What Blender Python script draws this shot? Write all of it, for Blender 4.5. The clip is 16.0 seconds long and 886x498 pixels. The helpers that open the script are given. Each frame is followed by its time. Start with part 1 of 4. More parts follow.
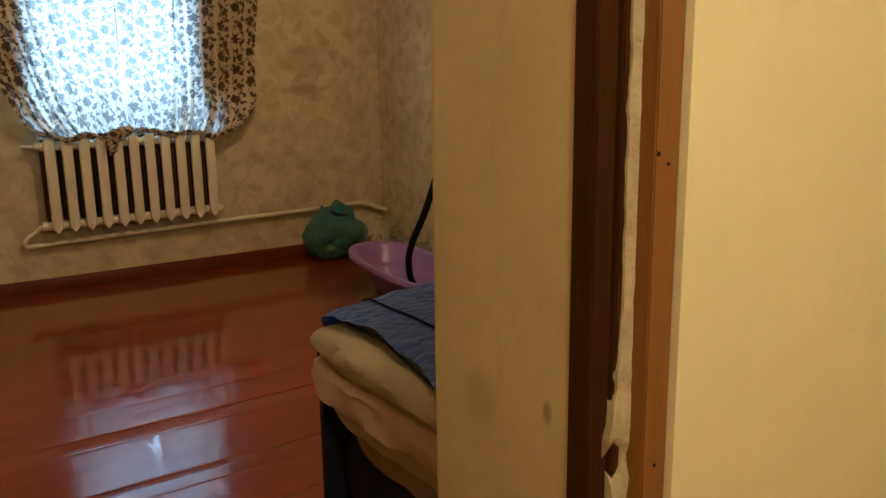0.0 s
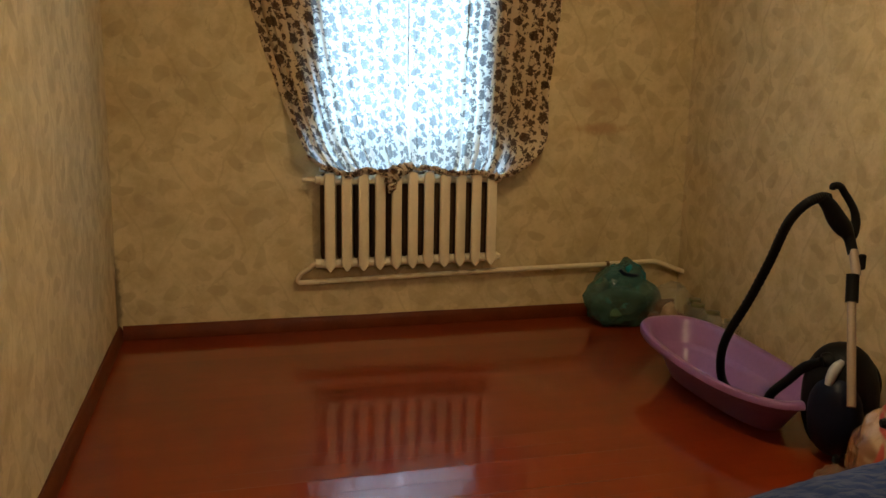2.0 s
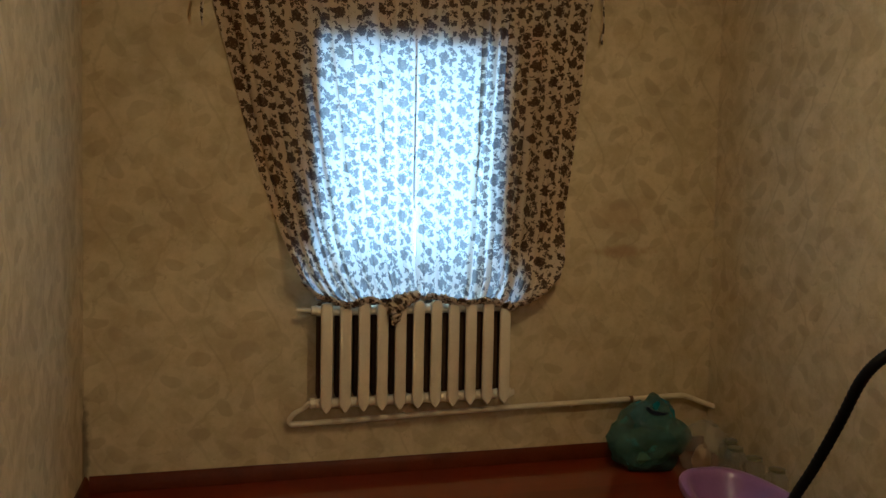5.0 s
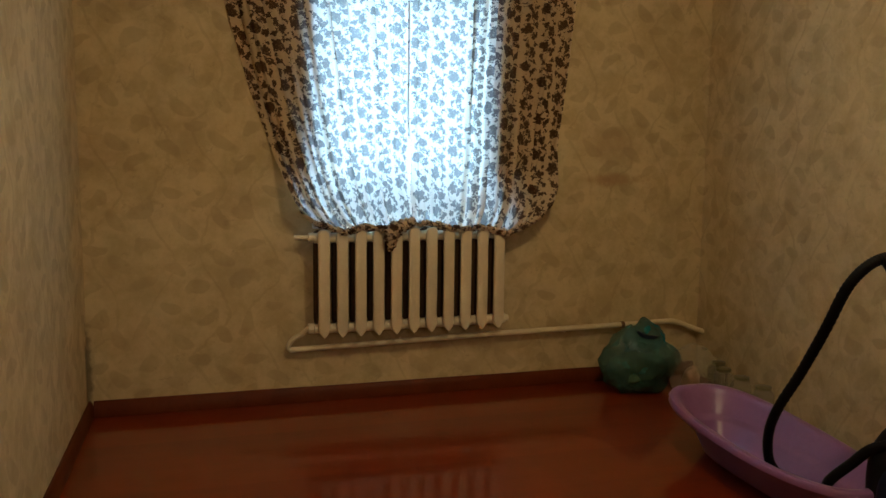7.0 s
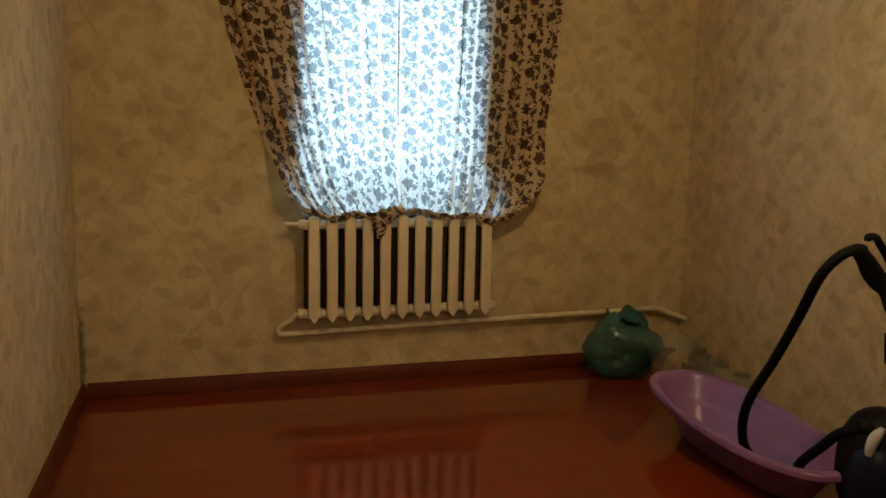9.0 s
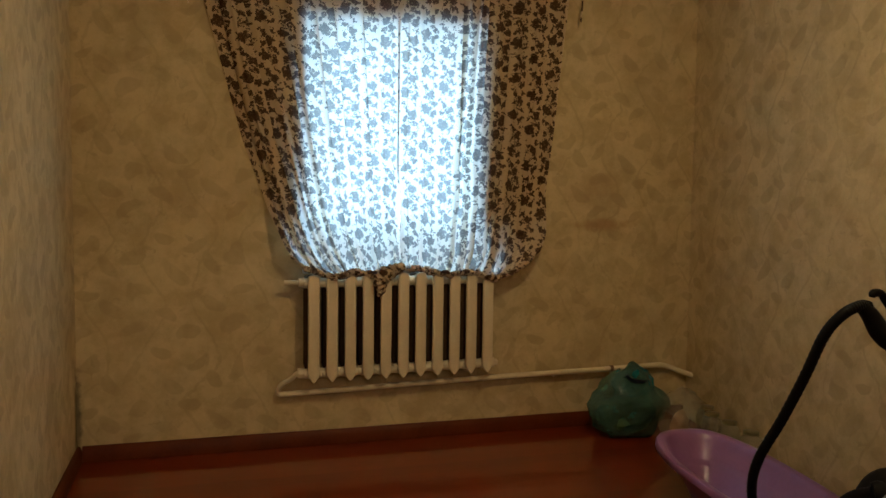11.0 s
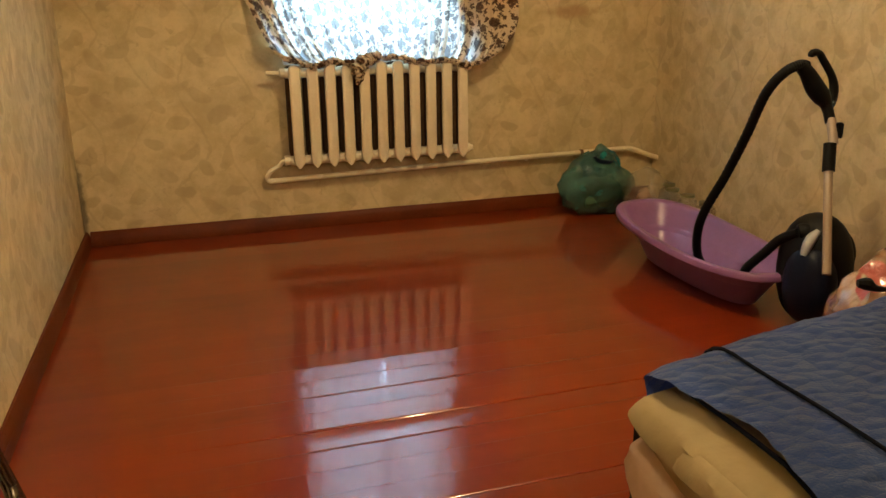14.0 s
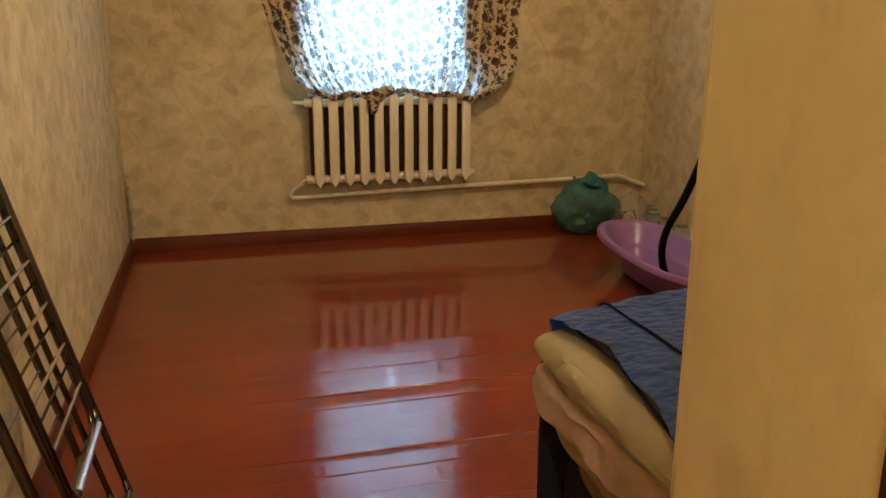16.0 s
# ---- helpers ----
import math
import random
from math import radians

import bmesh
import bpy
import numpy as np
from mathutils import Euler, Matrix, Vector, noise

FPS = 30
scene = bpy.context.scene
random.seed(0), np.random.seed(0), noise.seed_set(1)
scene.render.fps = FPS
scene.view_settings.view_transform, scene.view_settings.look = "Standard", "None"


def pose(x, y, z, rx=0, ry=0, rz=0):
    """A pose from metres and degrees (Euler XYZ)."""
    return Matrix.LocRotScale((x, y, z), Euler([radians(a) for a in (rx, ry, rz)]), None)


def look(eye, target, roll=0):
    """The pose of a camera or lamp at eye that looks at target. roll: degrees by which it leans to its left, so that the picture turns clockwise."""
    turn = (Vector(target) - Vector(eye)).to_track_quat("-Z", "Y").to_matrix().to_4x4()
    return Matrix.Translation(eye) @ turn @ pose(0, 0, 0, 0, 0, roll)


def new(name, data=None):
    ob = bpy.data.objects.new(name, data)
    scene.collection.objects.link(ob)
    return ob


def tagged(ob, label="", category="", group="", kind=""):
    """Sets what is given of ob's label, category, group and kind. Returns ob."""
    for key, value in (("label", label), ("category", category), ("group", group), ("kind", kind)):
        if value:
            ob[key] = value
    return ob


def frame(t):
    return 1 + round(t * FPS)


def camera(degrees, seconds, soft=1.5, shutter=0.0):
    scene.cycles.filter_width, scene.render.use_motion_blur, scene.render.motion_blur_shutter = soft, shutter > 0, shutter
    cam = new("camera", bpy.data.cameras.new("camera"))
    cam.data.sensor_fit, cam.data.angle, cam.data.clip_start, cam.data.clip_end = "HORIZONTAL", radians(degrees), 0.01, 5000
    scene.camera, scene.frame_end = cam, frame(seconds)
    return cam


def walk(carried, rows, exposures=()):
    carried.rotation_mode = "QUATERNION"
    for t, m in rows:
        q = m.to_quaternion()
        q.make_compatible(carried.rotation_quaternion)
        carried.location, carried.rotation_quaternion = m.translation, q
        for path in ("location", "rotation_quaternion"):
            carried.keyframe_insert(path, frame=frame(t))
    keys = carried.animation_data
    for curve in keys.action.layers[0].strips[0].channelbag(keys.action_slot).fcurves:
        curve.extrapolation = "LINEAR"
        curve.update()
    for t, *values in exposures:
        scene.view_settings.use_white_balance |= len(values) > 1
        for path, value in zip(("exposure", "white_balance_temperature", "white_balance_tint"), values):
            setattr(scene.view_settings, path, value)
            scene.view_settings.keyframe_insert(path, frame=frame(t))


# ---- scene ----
cam = camera(58.0, 16.0)
PATH = [
    (0, (-0.471, -0.082, 1.292), (0.628, 1.537, 0.878), -0.8),
    (0.5, (-0.35, 0.098, 1.298), (0.547, 1.838, 0.892), -0.2),
    (1, (-0.315, 0.32, 1.316), (0.434, 2.129, 0.911), 0.1),
    (1.5, (-0.301, 0.503, 1.33), (0.317, 2.362, 0.929), 0.6),
    (2, (-0.271, 0.678, 1.363), (0.245, 2.578, 1.011), 1),
    (2.5, (-0.26, 0.843, 1.398), (0.2, 2.764, 1.083), 1.2),
    (3, (-0.265, 0.995, 1.442), (0.188, 2.928, 1.2), 1.1),
    (3.5, (-0.259, 1.104, 1.505), (0.225, 3.034, 1.303), 1.4),
    (4, (-0.242, 1.154, 1.538), (0.2756, 3.08, 1.386), 1.7),
    (4.2, (-0.231, 1.159, 1.538), (0.2925, 3.085, 1.404), 1.6),
    (6.3, (-0.254, 1.093, 1.392), (0.2923, 3.014, 1.286), 0.5),
    (6.5, (-0.253, 1.094, 1.387), (0.2942, 3.011, 1.232), 0.6),
    (7, (-0.277, 1.086, 1.374), (0.281, 2.992, 1.14), 0.7),
    (7.5, (-0.264, 1.067, 1.366), (0.2929, 2.972, 1.117), 0.7),
    (8, (-0.252, 1.042, 1.366), (0.3088, 2.945, 1.111), 0.7),
    (8.5, (-0.252, 1.017, 1.372), (0.3147, 2.918, 1.112), 1),
    (9, (-0.277, 1.001, 1.394), (0.2985, 2.897, 1.125), 1.2),
    (9.5, (-0.245, 1.004, 1.384), (0.3186, 2.905, 1.128), 1.1),
    (10, (-0.242, 1.022, 1.409), (0.3188, 2.931, 1.206), 1.1),
    (10.2, (-0.24, 1.023, 1.41), (0.3189, 2.938, 1.262), 0.8),
    (12.3, (-0.239, 1.022, 1.406), (0.3577, 2.926, 1.27), -0.2),
    (12.5, (-0.23, 1.004, 1.4), (0.3755, 2.901, 1.217), -0.4),
    (13, (-0.207, 0.94, 1.331), (0.4025, 2.814, 0.9888), -0.6),
    (13.5, (-0.235, 0.835, 1.282), (0.37, 2.679, 0.797), -0.5),
    (14, (-0.269, 0.72, 1.256), (0.299, 2.55, 0.683), -0.7),
    (14.5, (-0.311, 0.555, 1.255), (0.238, 2.387, 0.669), -0.6),
    (15, (-0.336, 0.42, 1.288), (0.213, 2.252, 0.704), -0.3),
    (15.5, (-0.326, 0.279, 1.3), (0.211, 2.128, 0.759), -0.2),
    (16, (-0.32, 0.145, 1.306), (0.204, 2.009, 0.805), 0.2),
]
EXPOSURES = [(0, -0.80, 5750, 10), (0.5, -0.76, 6100, 10), (1, -0.72, 6200, 10), (1.5, -0.66, 6150, 10), (2.5, -0.9, 6250, 10), (4, -1.24, 5900, 10), (6.5, -1.24, 5080, 10), (7, -1.16, 6100, 10), (7.5, -1.1, 6450, 10),
             (8, -1.07, 6500, 10), (10, -1.13, 6500, 10), (12.5, -1.22, 5850, 10), (13.5, -0.19, 6450, 10), (14.5, 0.06, 6350, 10), (15.5, -0.08, 5900, 10), (16, -0.22, 5750, 10)]
walk(cam, [(t, look(eye, target, roll)) for t, eye, target, roll in PATH], EXPOSURES)

# ---- light ----
world = bpy.data.worlds.new("sky")
scene.world = world
world.use_nodes = True
wn = world.node_tree
sky = wn.nodes.new("ShaderNodeTexSky")
sky.sky_type = "NISHITA"
sky.sun_disc = False
sky.sun_elevation, sky.sun_rotation = radians(40), radians(200)
wn.links.new(sky.outputs[0], wn.nodes["Background"].inputs[0])
wn.nodes["Background"].inputs[1].default_value = 0.06


def lamp(name, kind, place, power, colour, target=None, size=0.1, size_y=None):
    data = bpy.data.lights.new(name, kind)
    data.energy, data.color = power, colour
    if kind == "AREA":
        data.shape, data.size, data.size_y = "RECTANGLE", size, size_y
    elif kind == "SUN":
        data.angle = size
    else:
        data.shadow_soft_size = size
    ob = new(name, data)
    ob.matrix_world = look(place, target or (place[0], place[1] + 0.001, place[2] - 1))
    return ob


lamp("sun", "SUN", (2, 9, 6), 1.0, (1.0, 0.96, 0.9), (2, 12, 0), radians(10))
lamp("window_daylight", "AREA", (0.755, 5.80, 1.69), 150, (0.42, 0.73, 1.0), (0.755, 0, 1.61), 0.93, 1.31)
lamp("room_bulb_light", "POINT", (0.95, 2.88, 2.55), 96, (1.0, 0.75, 0.40), None, 0.05)
lamp("hall_bulb_light", "POINT", (-0.32, -0.85, 2.35), 96, (1.0, 0.875, 0.645), None, 0.05)


# ---- materials ----
def material(name):
    m = bpy.data.materials.new(name)
    m.use_nodes = True
    t = m.node_tree
    return m, t, t.nodes["Principled BSDF"]


def node(t, kind, **inputs):
    n = t.nodes.new("ShaderNode" + kind)
    for k, v in inputs.items():
        k = k.replace("_", " ")
        if hasattr(v, "is_linked"):
            t.links.new(v, n.inputs[k])
        else:
            n.inputs[k].default_value = v
    return n


def rgba(c):
    return (c[0], c[1], c[2], 1)


def math_node(t, op, a, b=0.0, c=0.0):
    n = t.nodes.new("ShaderNodeMath")
    n.operation = op
    for i, v in enumerate((a, b, c)):
        if hasattr(v, "is_linked"):
            t.links.new(v, n.inputs[i])
        else:
            n.inputs[i].default_value = v
    return n.outputs[0]


def mix(t, fac, a, b):
    n = t.nodes.new("ShaderNodeMix")
    n.data_type = "RGBA"
    for i, v in ((0, fac), (6, a), (7, b)):
        if hasattr(v, "is_linked"):
            t.links.new(v, n.inputs[i])
        else:
            n.inputs[i].default_value = v if i == 0 else rgba(v)
    return n.outputs[2]


def ramp(t, fac, low, high):
    n = t.nodes.new("ShaderNodeMapRange")
    n.interpolation_type = "SMOOTHSTEP"
    t.links.new(fac, n.inputs[0])
    n.inputs[1].default_value, n.inputs[2].default_value = low, high
    return n.outputs[0]


def coords(t, scale=(1, 1, 1)):
    c = t.nodes.new("ShaderNodeTexCoord")
    m = t.nodes.new("ShaderNodeMapping")
    t.links.new(c.outputs["Object"], m.inputs[0])
    m.inputs["Scale"].default_value = scale
    return m.outputs[0]


def noise_tex(t, vec, scale, detail=2.0, rough=0.5, distort=0.0):
    return node(t, "TexNoise", Vector=vec, Scale=scale, Detail=detail, Roughness=rough, Distortion=distort).outputs["Fac"]


def bump(t, bsdf, height, strength, distance=0.01):
    b = node(t, "Bump", Height=height, Strength=strength, Distance=distance)
    t.links.new(b.outputs[0], bsdf.inputs["Normal"])


def painted(name, a, b, rough=0.5, scale=6.0, fine=60.0, strength=0.15, distance=0.004, metal=0.0, coat=0.0, stretch=(1, 1, 1)):
    """A surface of two near colours, mottled at two scales, with fine relief."""
    m, t, bsdf = material(name)
    v = coords(t, stretch)
    big, small = noise_tex(t, v, scale, 4), noise_tex(t, v, fine, 3)
    f = math_node(t, "ADD", math_node(t, "MULTIPLY", big, 0.7), math_node(t, "MULTIPLY", small, 0.3))
    t.links.new(mix(t, ramp(t, f, 0.3, 0.7), a, b), bsdf.inputs["Base Color"])
    t.links.new(math_node(t, "ADD", math_node(t, "MULTIPLY", big, 0.2), rough - 0.1), bsdf.inputs["Roughness"])
    bsdf.inputs["Metallic"].default_value = metal
    bsdf.inputs["Coat Weight"].default_value = coat
    bump(t, bsdf, small, strength, distance)
    return m


def motif(t, h, z, cx, cz, rx, rz, turn, tile, bend=0.0):
    """Mask of one oval of a print that repeats every tile metres."""
    dx = math_node(t, "WRAP", math_node(t, "SUBTRACT", h, cx), tile[0] / 2, -tile[0] / 2)
    dz = math_node(t, "WRAP", math_node(t, "SUBTRACT", z, cz), tile[1] / 2, -tile[1] / 2)
    c, k = math.cos(radians(turn)), math.sin(radians(turn))
    a = math_node(t, "ADD", math_node(t, "MULTIPLY", dx, c / rx), math_node(t, "MULTIPLY", dz, k / rx))
    b = math_node(t, "ADD", math_node(t, "MULTIPLY", dx, -k / rz), math_node(t, "MULTIPLY", dz, c / rz))
    aa = math_node(t, "MULTIPLY", a, a)
    if bend:
        b = math_node(t, "MULTIPLY_ADD", aa, bend, b)
    return math_node(t, "SQRT", math_node(t, "ADD", aa, math_node(t, "MULTIPLY", b, b)))


def wallpaper_material():
    m, t, bsdf = material("scroll_wallpaper")
    v = coords(t)
    xyz = node(t, "SeparateXYZ", Vector=v).outputs
    sway = noise_tex(t, v, 5.0, 2, 0.5)
    fray = noise_tex(t, v, 26.0, 2, 0.5)
    wob = math_node(t, "ADD", math_node(t, "MULTIPLY_ADD", sway, 0.13, -0.075), math_node(t, "MULTIPLY", fray, 0.022))
    h = math_node(t, "ADD", math_node(t, "ADD", xyz[0], xyz[1]), wob)
    z = math_node(t, "ADD", xyz[2], math_node(t, "MULTIPLY", wob, -0.8))
    tile = (0.53, 0.62)
    leaf = None
    for cx, cz, rx, rz, turn, bend in ((0.05, 0.08, 0.085, 0.040, 35, 0.5), (0.22, 0.15, 0.075, 0.036, 150, -0.5), (0.08, 0.27, 0.070, 0.036, 20, 0.4), (0.26, 0.36, 0.090, 0.040, 140, 0.5), (0.06, 0.45, 0.080, 0.040, 55, -0.4), (0.21, 0.54, 0.065, 0.032, 165, 0.4),
                                       (0.33, 0.05, 0.070, 0.036, 30, 0.5), (0.47, 0.18, 0.085, 0.040, 145, 0.5), (0.36, 0.25, 0.060, 0.030, 15, -0.4), (0.46, 0.40, 0.080, 0.038, 125, 0.5), (0.38, 0.50, 0.075, 0.036, 40, -0.5)):
        d = ramp(t, motif(t, h, z, cx, cz, rx, rz, turn, tile, bend), 1.0, 0.72)
        leaf = d if leaf is None else math_node(t, "MAXIMUM", leaf, d)
    for x0, phase in ((0.15, 0.0), (0.41, 2.2)):
        sine = math_node(t, "SINE", math_node(t, "MULTIPLY_ADD", z, 2 * math.pi / 0.62, phase))
        off = math_node(t, "WRAP", math_node(t, "SUBTRACT", math_node(t, "MULTIPLY_ADD", sine, -0.07, h), x0), 0.265, -0.265)
        leaf = math_node(t, "MAXIMUM", leaf, math_node(t, "MULTIPLY", ramp(t, math_node(t, "ABSOLUTE", off), 0.012, 0.004), 0.7))
    fade = ramp(t, noise_tex(t, v, 3.2, 4, 0.6), 0.30, 0.62)
    print_mask = math_node(t, "MULTIPLY", leaf, math_node(t, "MULTIPLY_ADD", fade, 0.6, 0.4))
    cloud = noise_tex(t, v, 6.0, 6, 0.68)
    blot = noise_tex(t, v, 15.0, 5, 0.65, 0.6)
    base = mix(t, ramp(t, cloud, 0.32, 0.68), (0.475, 0.372, 0.208), (0.635, 0.512, 0.305))
    base = mix(t, math_node(t, "MULTIPLY", print_mask, 0.46), base, (0.345, 0.262, 0.150))
    base = mix(t, math_node(t, "MULTIPLY", ramp(t, blot, 0.57, 0.72), 0.42), base, (0.31, 0.235, 0.140))
    rag = noise_tex(t, v, 9.0, 4, 0.7)
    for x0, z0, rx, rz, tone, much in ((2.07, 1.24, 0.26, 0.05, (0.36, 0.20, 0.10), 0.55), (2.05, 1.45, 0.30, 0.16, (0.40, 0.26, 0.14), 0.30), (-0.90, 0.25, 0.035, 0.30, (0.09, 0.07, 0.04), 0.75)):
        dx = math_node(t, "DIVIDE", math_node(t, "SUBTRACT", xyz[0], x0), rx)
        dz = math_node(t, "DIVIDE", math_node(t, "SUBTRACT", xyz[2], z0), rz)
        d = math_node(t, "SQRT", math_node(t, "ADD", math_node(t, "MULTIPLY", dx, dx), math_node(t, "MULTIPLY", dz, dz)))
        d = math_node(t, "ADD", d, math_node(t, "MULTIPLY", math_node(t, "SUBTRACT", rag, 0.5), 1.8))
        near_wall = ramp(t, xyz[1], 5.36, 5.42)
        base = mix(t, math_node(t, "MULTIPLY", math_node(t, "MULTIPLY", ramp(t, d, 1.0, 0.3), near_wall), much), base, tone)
    t.links.new(base, bsdf.inputs["Base Color"])
    bsdf.inputs["Roughness"].default_value = 0.7
    bsdf.inputs["Specular IOR Level"].default_value = 0.2
    grain = noise_tex(t, v, 220.0, 2)
    bump(t, bsdf, math_node(t, "ADD", math_node(t, "MULTIPLY", print_mask, 0.6), math_node(t, "MULTIPLY", grain, 0.3)), 0.22, 0.002)
    return m


def floor_material():
    m, t, bsdf = material("red_floor_paint")
    v = coords(t, (0.25, 1, 1))
    r = node(t, "ObjectInfo").outputs["Random"]
    streak = noise_tex(t, v, 16.0, 4, 0.6)
    wear = noise_tex(t, coords(t), 2.0, 5, 0.6)
    tone = math_node(t, "ADD", math_node(t, "MULTIPLY", streak, 0.6), math_node(t, "MULTIPLY", r, 0.4))
    c = mix(t, ramp(t, tone, 0.1, 0.9), (0.150, 0.0150, 0.0014), (0.203, 0.0228, 0.0023))
    c = mix(t, math_node(t, "MULTIPLY", ramp(t, wear, 0.50, 0.75), 0.5), c, (0.232, 0.029, 0.0029))
    c = mix(t, math_node(t, "MULTIPLY", ramp(t, noise_tex(t, coords(t, (0.3, 1, 1)), 5.0, 5, 0.7), 0.56, 0.72), 0.35), c, (0.085, 0.010, 0.0015))
    t.links.new(c, bsdf.inputs["Base Color"])
    speck = noise_tex(t, coords(t), 70.0, 2)
    t.links.new(math_node(t, "ADD", math_node(t, "MULTIPLY", wear, 0.05), 0.030), bsdf.inputs["Coat Roughness"])
    bsdf.inputs["Roughness"].default_value = 0.36
    bsdf.inputs["Specular IOR Level"].default_value = 0.08
    bsdf.inputs["Coat Weight"].default_value = 1.0
    bsdf.inputs["Coat IOR"].default_value = 1.44
    wave = noise_tex(t, coords(t, (1.0, 0.45, 1)), 22.0, 2, 0.5)
    ripple = noise_tex(t, coords(t, (0.22, 1.0, 1)), 60.0, 2, 0.5)
    h = math_node(t, "ADD", math_node(t, "MULTIPLY", wave, 0.8), math_node(t, "MULTIPLY", ramp(t, speck, 0.72, 0.8), 0.22))
    h = math_node(t, "ADD", h, math_node(t, "MULTIPLY", ripple, 0.16))
    b = node(t, "Bump", Height=h, Strength=0.22, Distance=0.004)
    t.links.new(b.outputs[0], bsdf.inputs["Normal"])
    t.links.new(b.outputs[0], bsdf.inputs["Coat Normal"])
    return m


def curtain_material():
    """Cotton printed with roses, leaves and buds; the print's metres lie in the cloth's UV map."""
    m, t, bsdf = material("printed_curtain")
    uv = node(t, "TexCoord").outputs["UV"]
    wob = node(t, "TexNoise", Vector=uv, Scale=42.0, Detail=2.5, Roughness=0.55)
    shift = node(t, "VectorMath", Vector=wob.outputs["Color"])
    shift.operation = "MULTIPLY_ADD"
    shift.inputs[1].default_value = (0.085, 0.085, 0)
    t.links.new(uv, shift.inputs[2])
    xy = node(t, "SeparateXYZ", Vector=shift.outputs[0]).outputs
    tile = (0.132, 0.205)
    column = math_node(t, "FLOOR", math_node(t, "DIVIDE", xy[0], tile[0]))
    z = math_node(t, "MULTIPLY_ADD", column, 0.41 * tile[1], xy[1])
    rose = None
    for cx, cz, rx, rz, turn in ((0.036, 0.045, 0.034, 0.030, 0), (0.092, 0.022, 0.027, 0.014, 40), (0.098, 0.078, 0.024, 0.013, -35), (0.080, 0.128, 0.026, 0.024, 0), (0.030, 0.112, 0.021, 0.012, 60), (0.040, 0.162, 0.022, 0.015, -20), (0.100, 0.178, 0.013, 0.011, 0), (0.014, 0.190, 0.010, 0.009, 0), (0.066, 0.084, 0.008, 0.008, 0)):
        d = ramp(t, motif(t, xy[0], z, cx, cz, rx, rz, turn, tile), 1.16, 1.02)
        rose = d if rose is None else math_node(t, "MAXIMUM", rose, d)
    petal = ramp(t, noise_tex(t, uv, 130.0, 1, 0.5, 0.8), 0.30, 0.45)
    ink = math_node(t, "MULTIPLY", rose, math_node(t, "MULTIPLY_ADD", petal, 0.30, 0.70))
    weave = noise_tex(t, uv, 380.0, 1)
    cloth = mix(t, weave, (0.60, 0.45, 0.27), (0.70, 0.54, 0.345))
    colour = mix(t, ink, cloth, (0.066, 0.024, 0.008))
    through_colour = mix(t, math_node(t, "MULTIPLY", ink, 0.70), (0.54, 0.54, 0.53), (0.08, 0.075, 0.07))
    d = node(t, "BsdfDiffuse", Color=colour)
    tr = node(t, "BsdfTranslucent", Color=through_colour)
    ms = node(t, "MixShader", Fac=0.30)
    t.links.new(d.outputs[0], ms.inputs[1])
    t.links.new(tr.outputs[0], ms.inputs[2])
    t.links.new(ms.outputs[0], t.nodes["Material Output"].inputs["Surface"])
    return m


def quilt_material():
    m, t, bsdf = material("blue_quilt")
    v = coords(t)
    cell = node(t, "TexVoronoi", Vector=coords(t, (1, 1.5, 1)), Scale=30.0, Randomness=0.9).outputs["Distance"]
    fibre = noise_tex(t, v, 260.0, 2)
    stain = noise_tex(t, v, 5.0, 4)
    c = mix(t, ramp(t, stain, 0.3, 0.7), (0.036, 0.084, 0.320), (0.050, 0.110, 0.375))
    c = mix(t, math_node(t, "MULTIPLY", fibre, 0.35), c, (0.025, 0.065, 0.22))
    t.links.new(c, bsdf.inputs["Base Color"])
    bsdf.inputs["Roughness"].default_value = 0.85
    bsdf.inputs["Sheen Weight"].default_value = 0.25
    bump(t, bsdf, math_node(t, "ADD", math_node(t, "MULTIPLY", cell, -0.8), math_node(t, "MULTIPLY", fibre, 0.2)), 0.75, 0.016)
    return m


def film_material(name, tint, clear=0.35, patches=None):
    """Thin crinkled plastic film."""
    m, t, bsdf = material(name)
    v = coords(t)
    c = tint
    if patches:
        n = noise_tex(t, v, 6.5, 1, 0.5, 0.8)
        c = mix(t, ramp(t, n, 0.40, 0.56), tint, patches[0])
        n2 = noise_tex(t, coords(t, (1, 1.2, 0.9)), 10.0, 1, 0.5, 0.5)
        c = mix(t, ramp(t, n2, 0.62, 0.67), c, patches[1])
        t.links.new(c, bsdf.inputs["Base Color"])
    else:
        n = noise_tex(t, v, 7.0, 3)
        c = mix(t, ramp(t, n, 0.35, 0.65), tint, tuple(x * 0.7 for x in tint))
        t.links.new(c, bsdf.inputs["Base Color"])
    bsdf.inputs["Roughness"].default_value = 0.14
    crinkle = noise_tex(t, v, 22.0, 3, 0.6, 1.6)
    bsdf.inputs["Coat Weight"].default_value = 0.6
    bsdf.inputs["Coat Roughness"].default_value = 0.12
    bump(t, bsdf, crinkle, 0.4 if patches else 1.0, 0.03)
    tr = t.nodes.new("ShaderNodeBsdfTransparent")
    tr.inputs[0].default_value = rgba(tuple(min(1.0, 0.5 + x) for x in (tint if not hasattr(tint, "is_linked") else (0.5, 0.5, 0.5))))
    ms = node(t, "MixShader", Fac=clear)
    t.links.new(bsdf.outputs[0], ms.inputs[1])
    t.links.new(tr.outputs[0], ms.inputs[2])
    t.links.new(ms.outputs[0], t.nodes["Material Output"].inputs["Surface"])
    return m


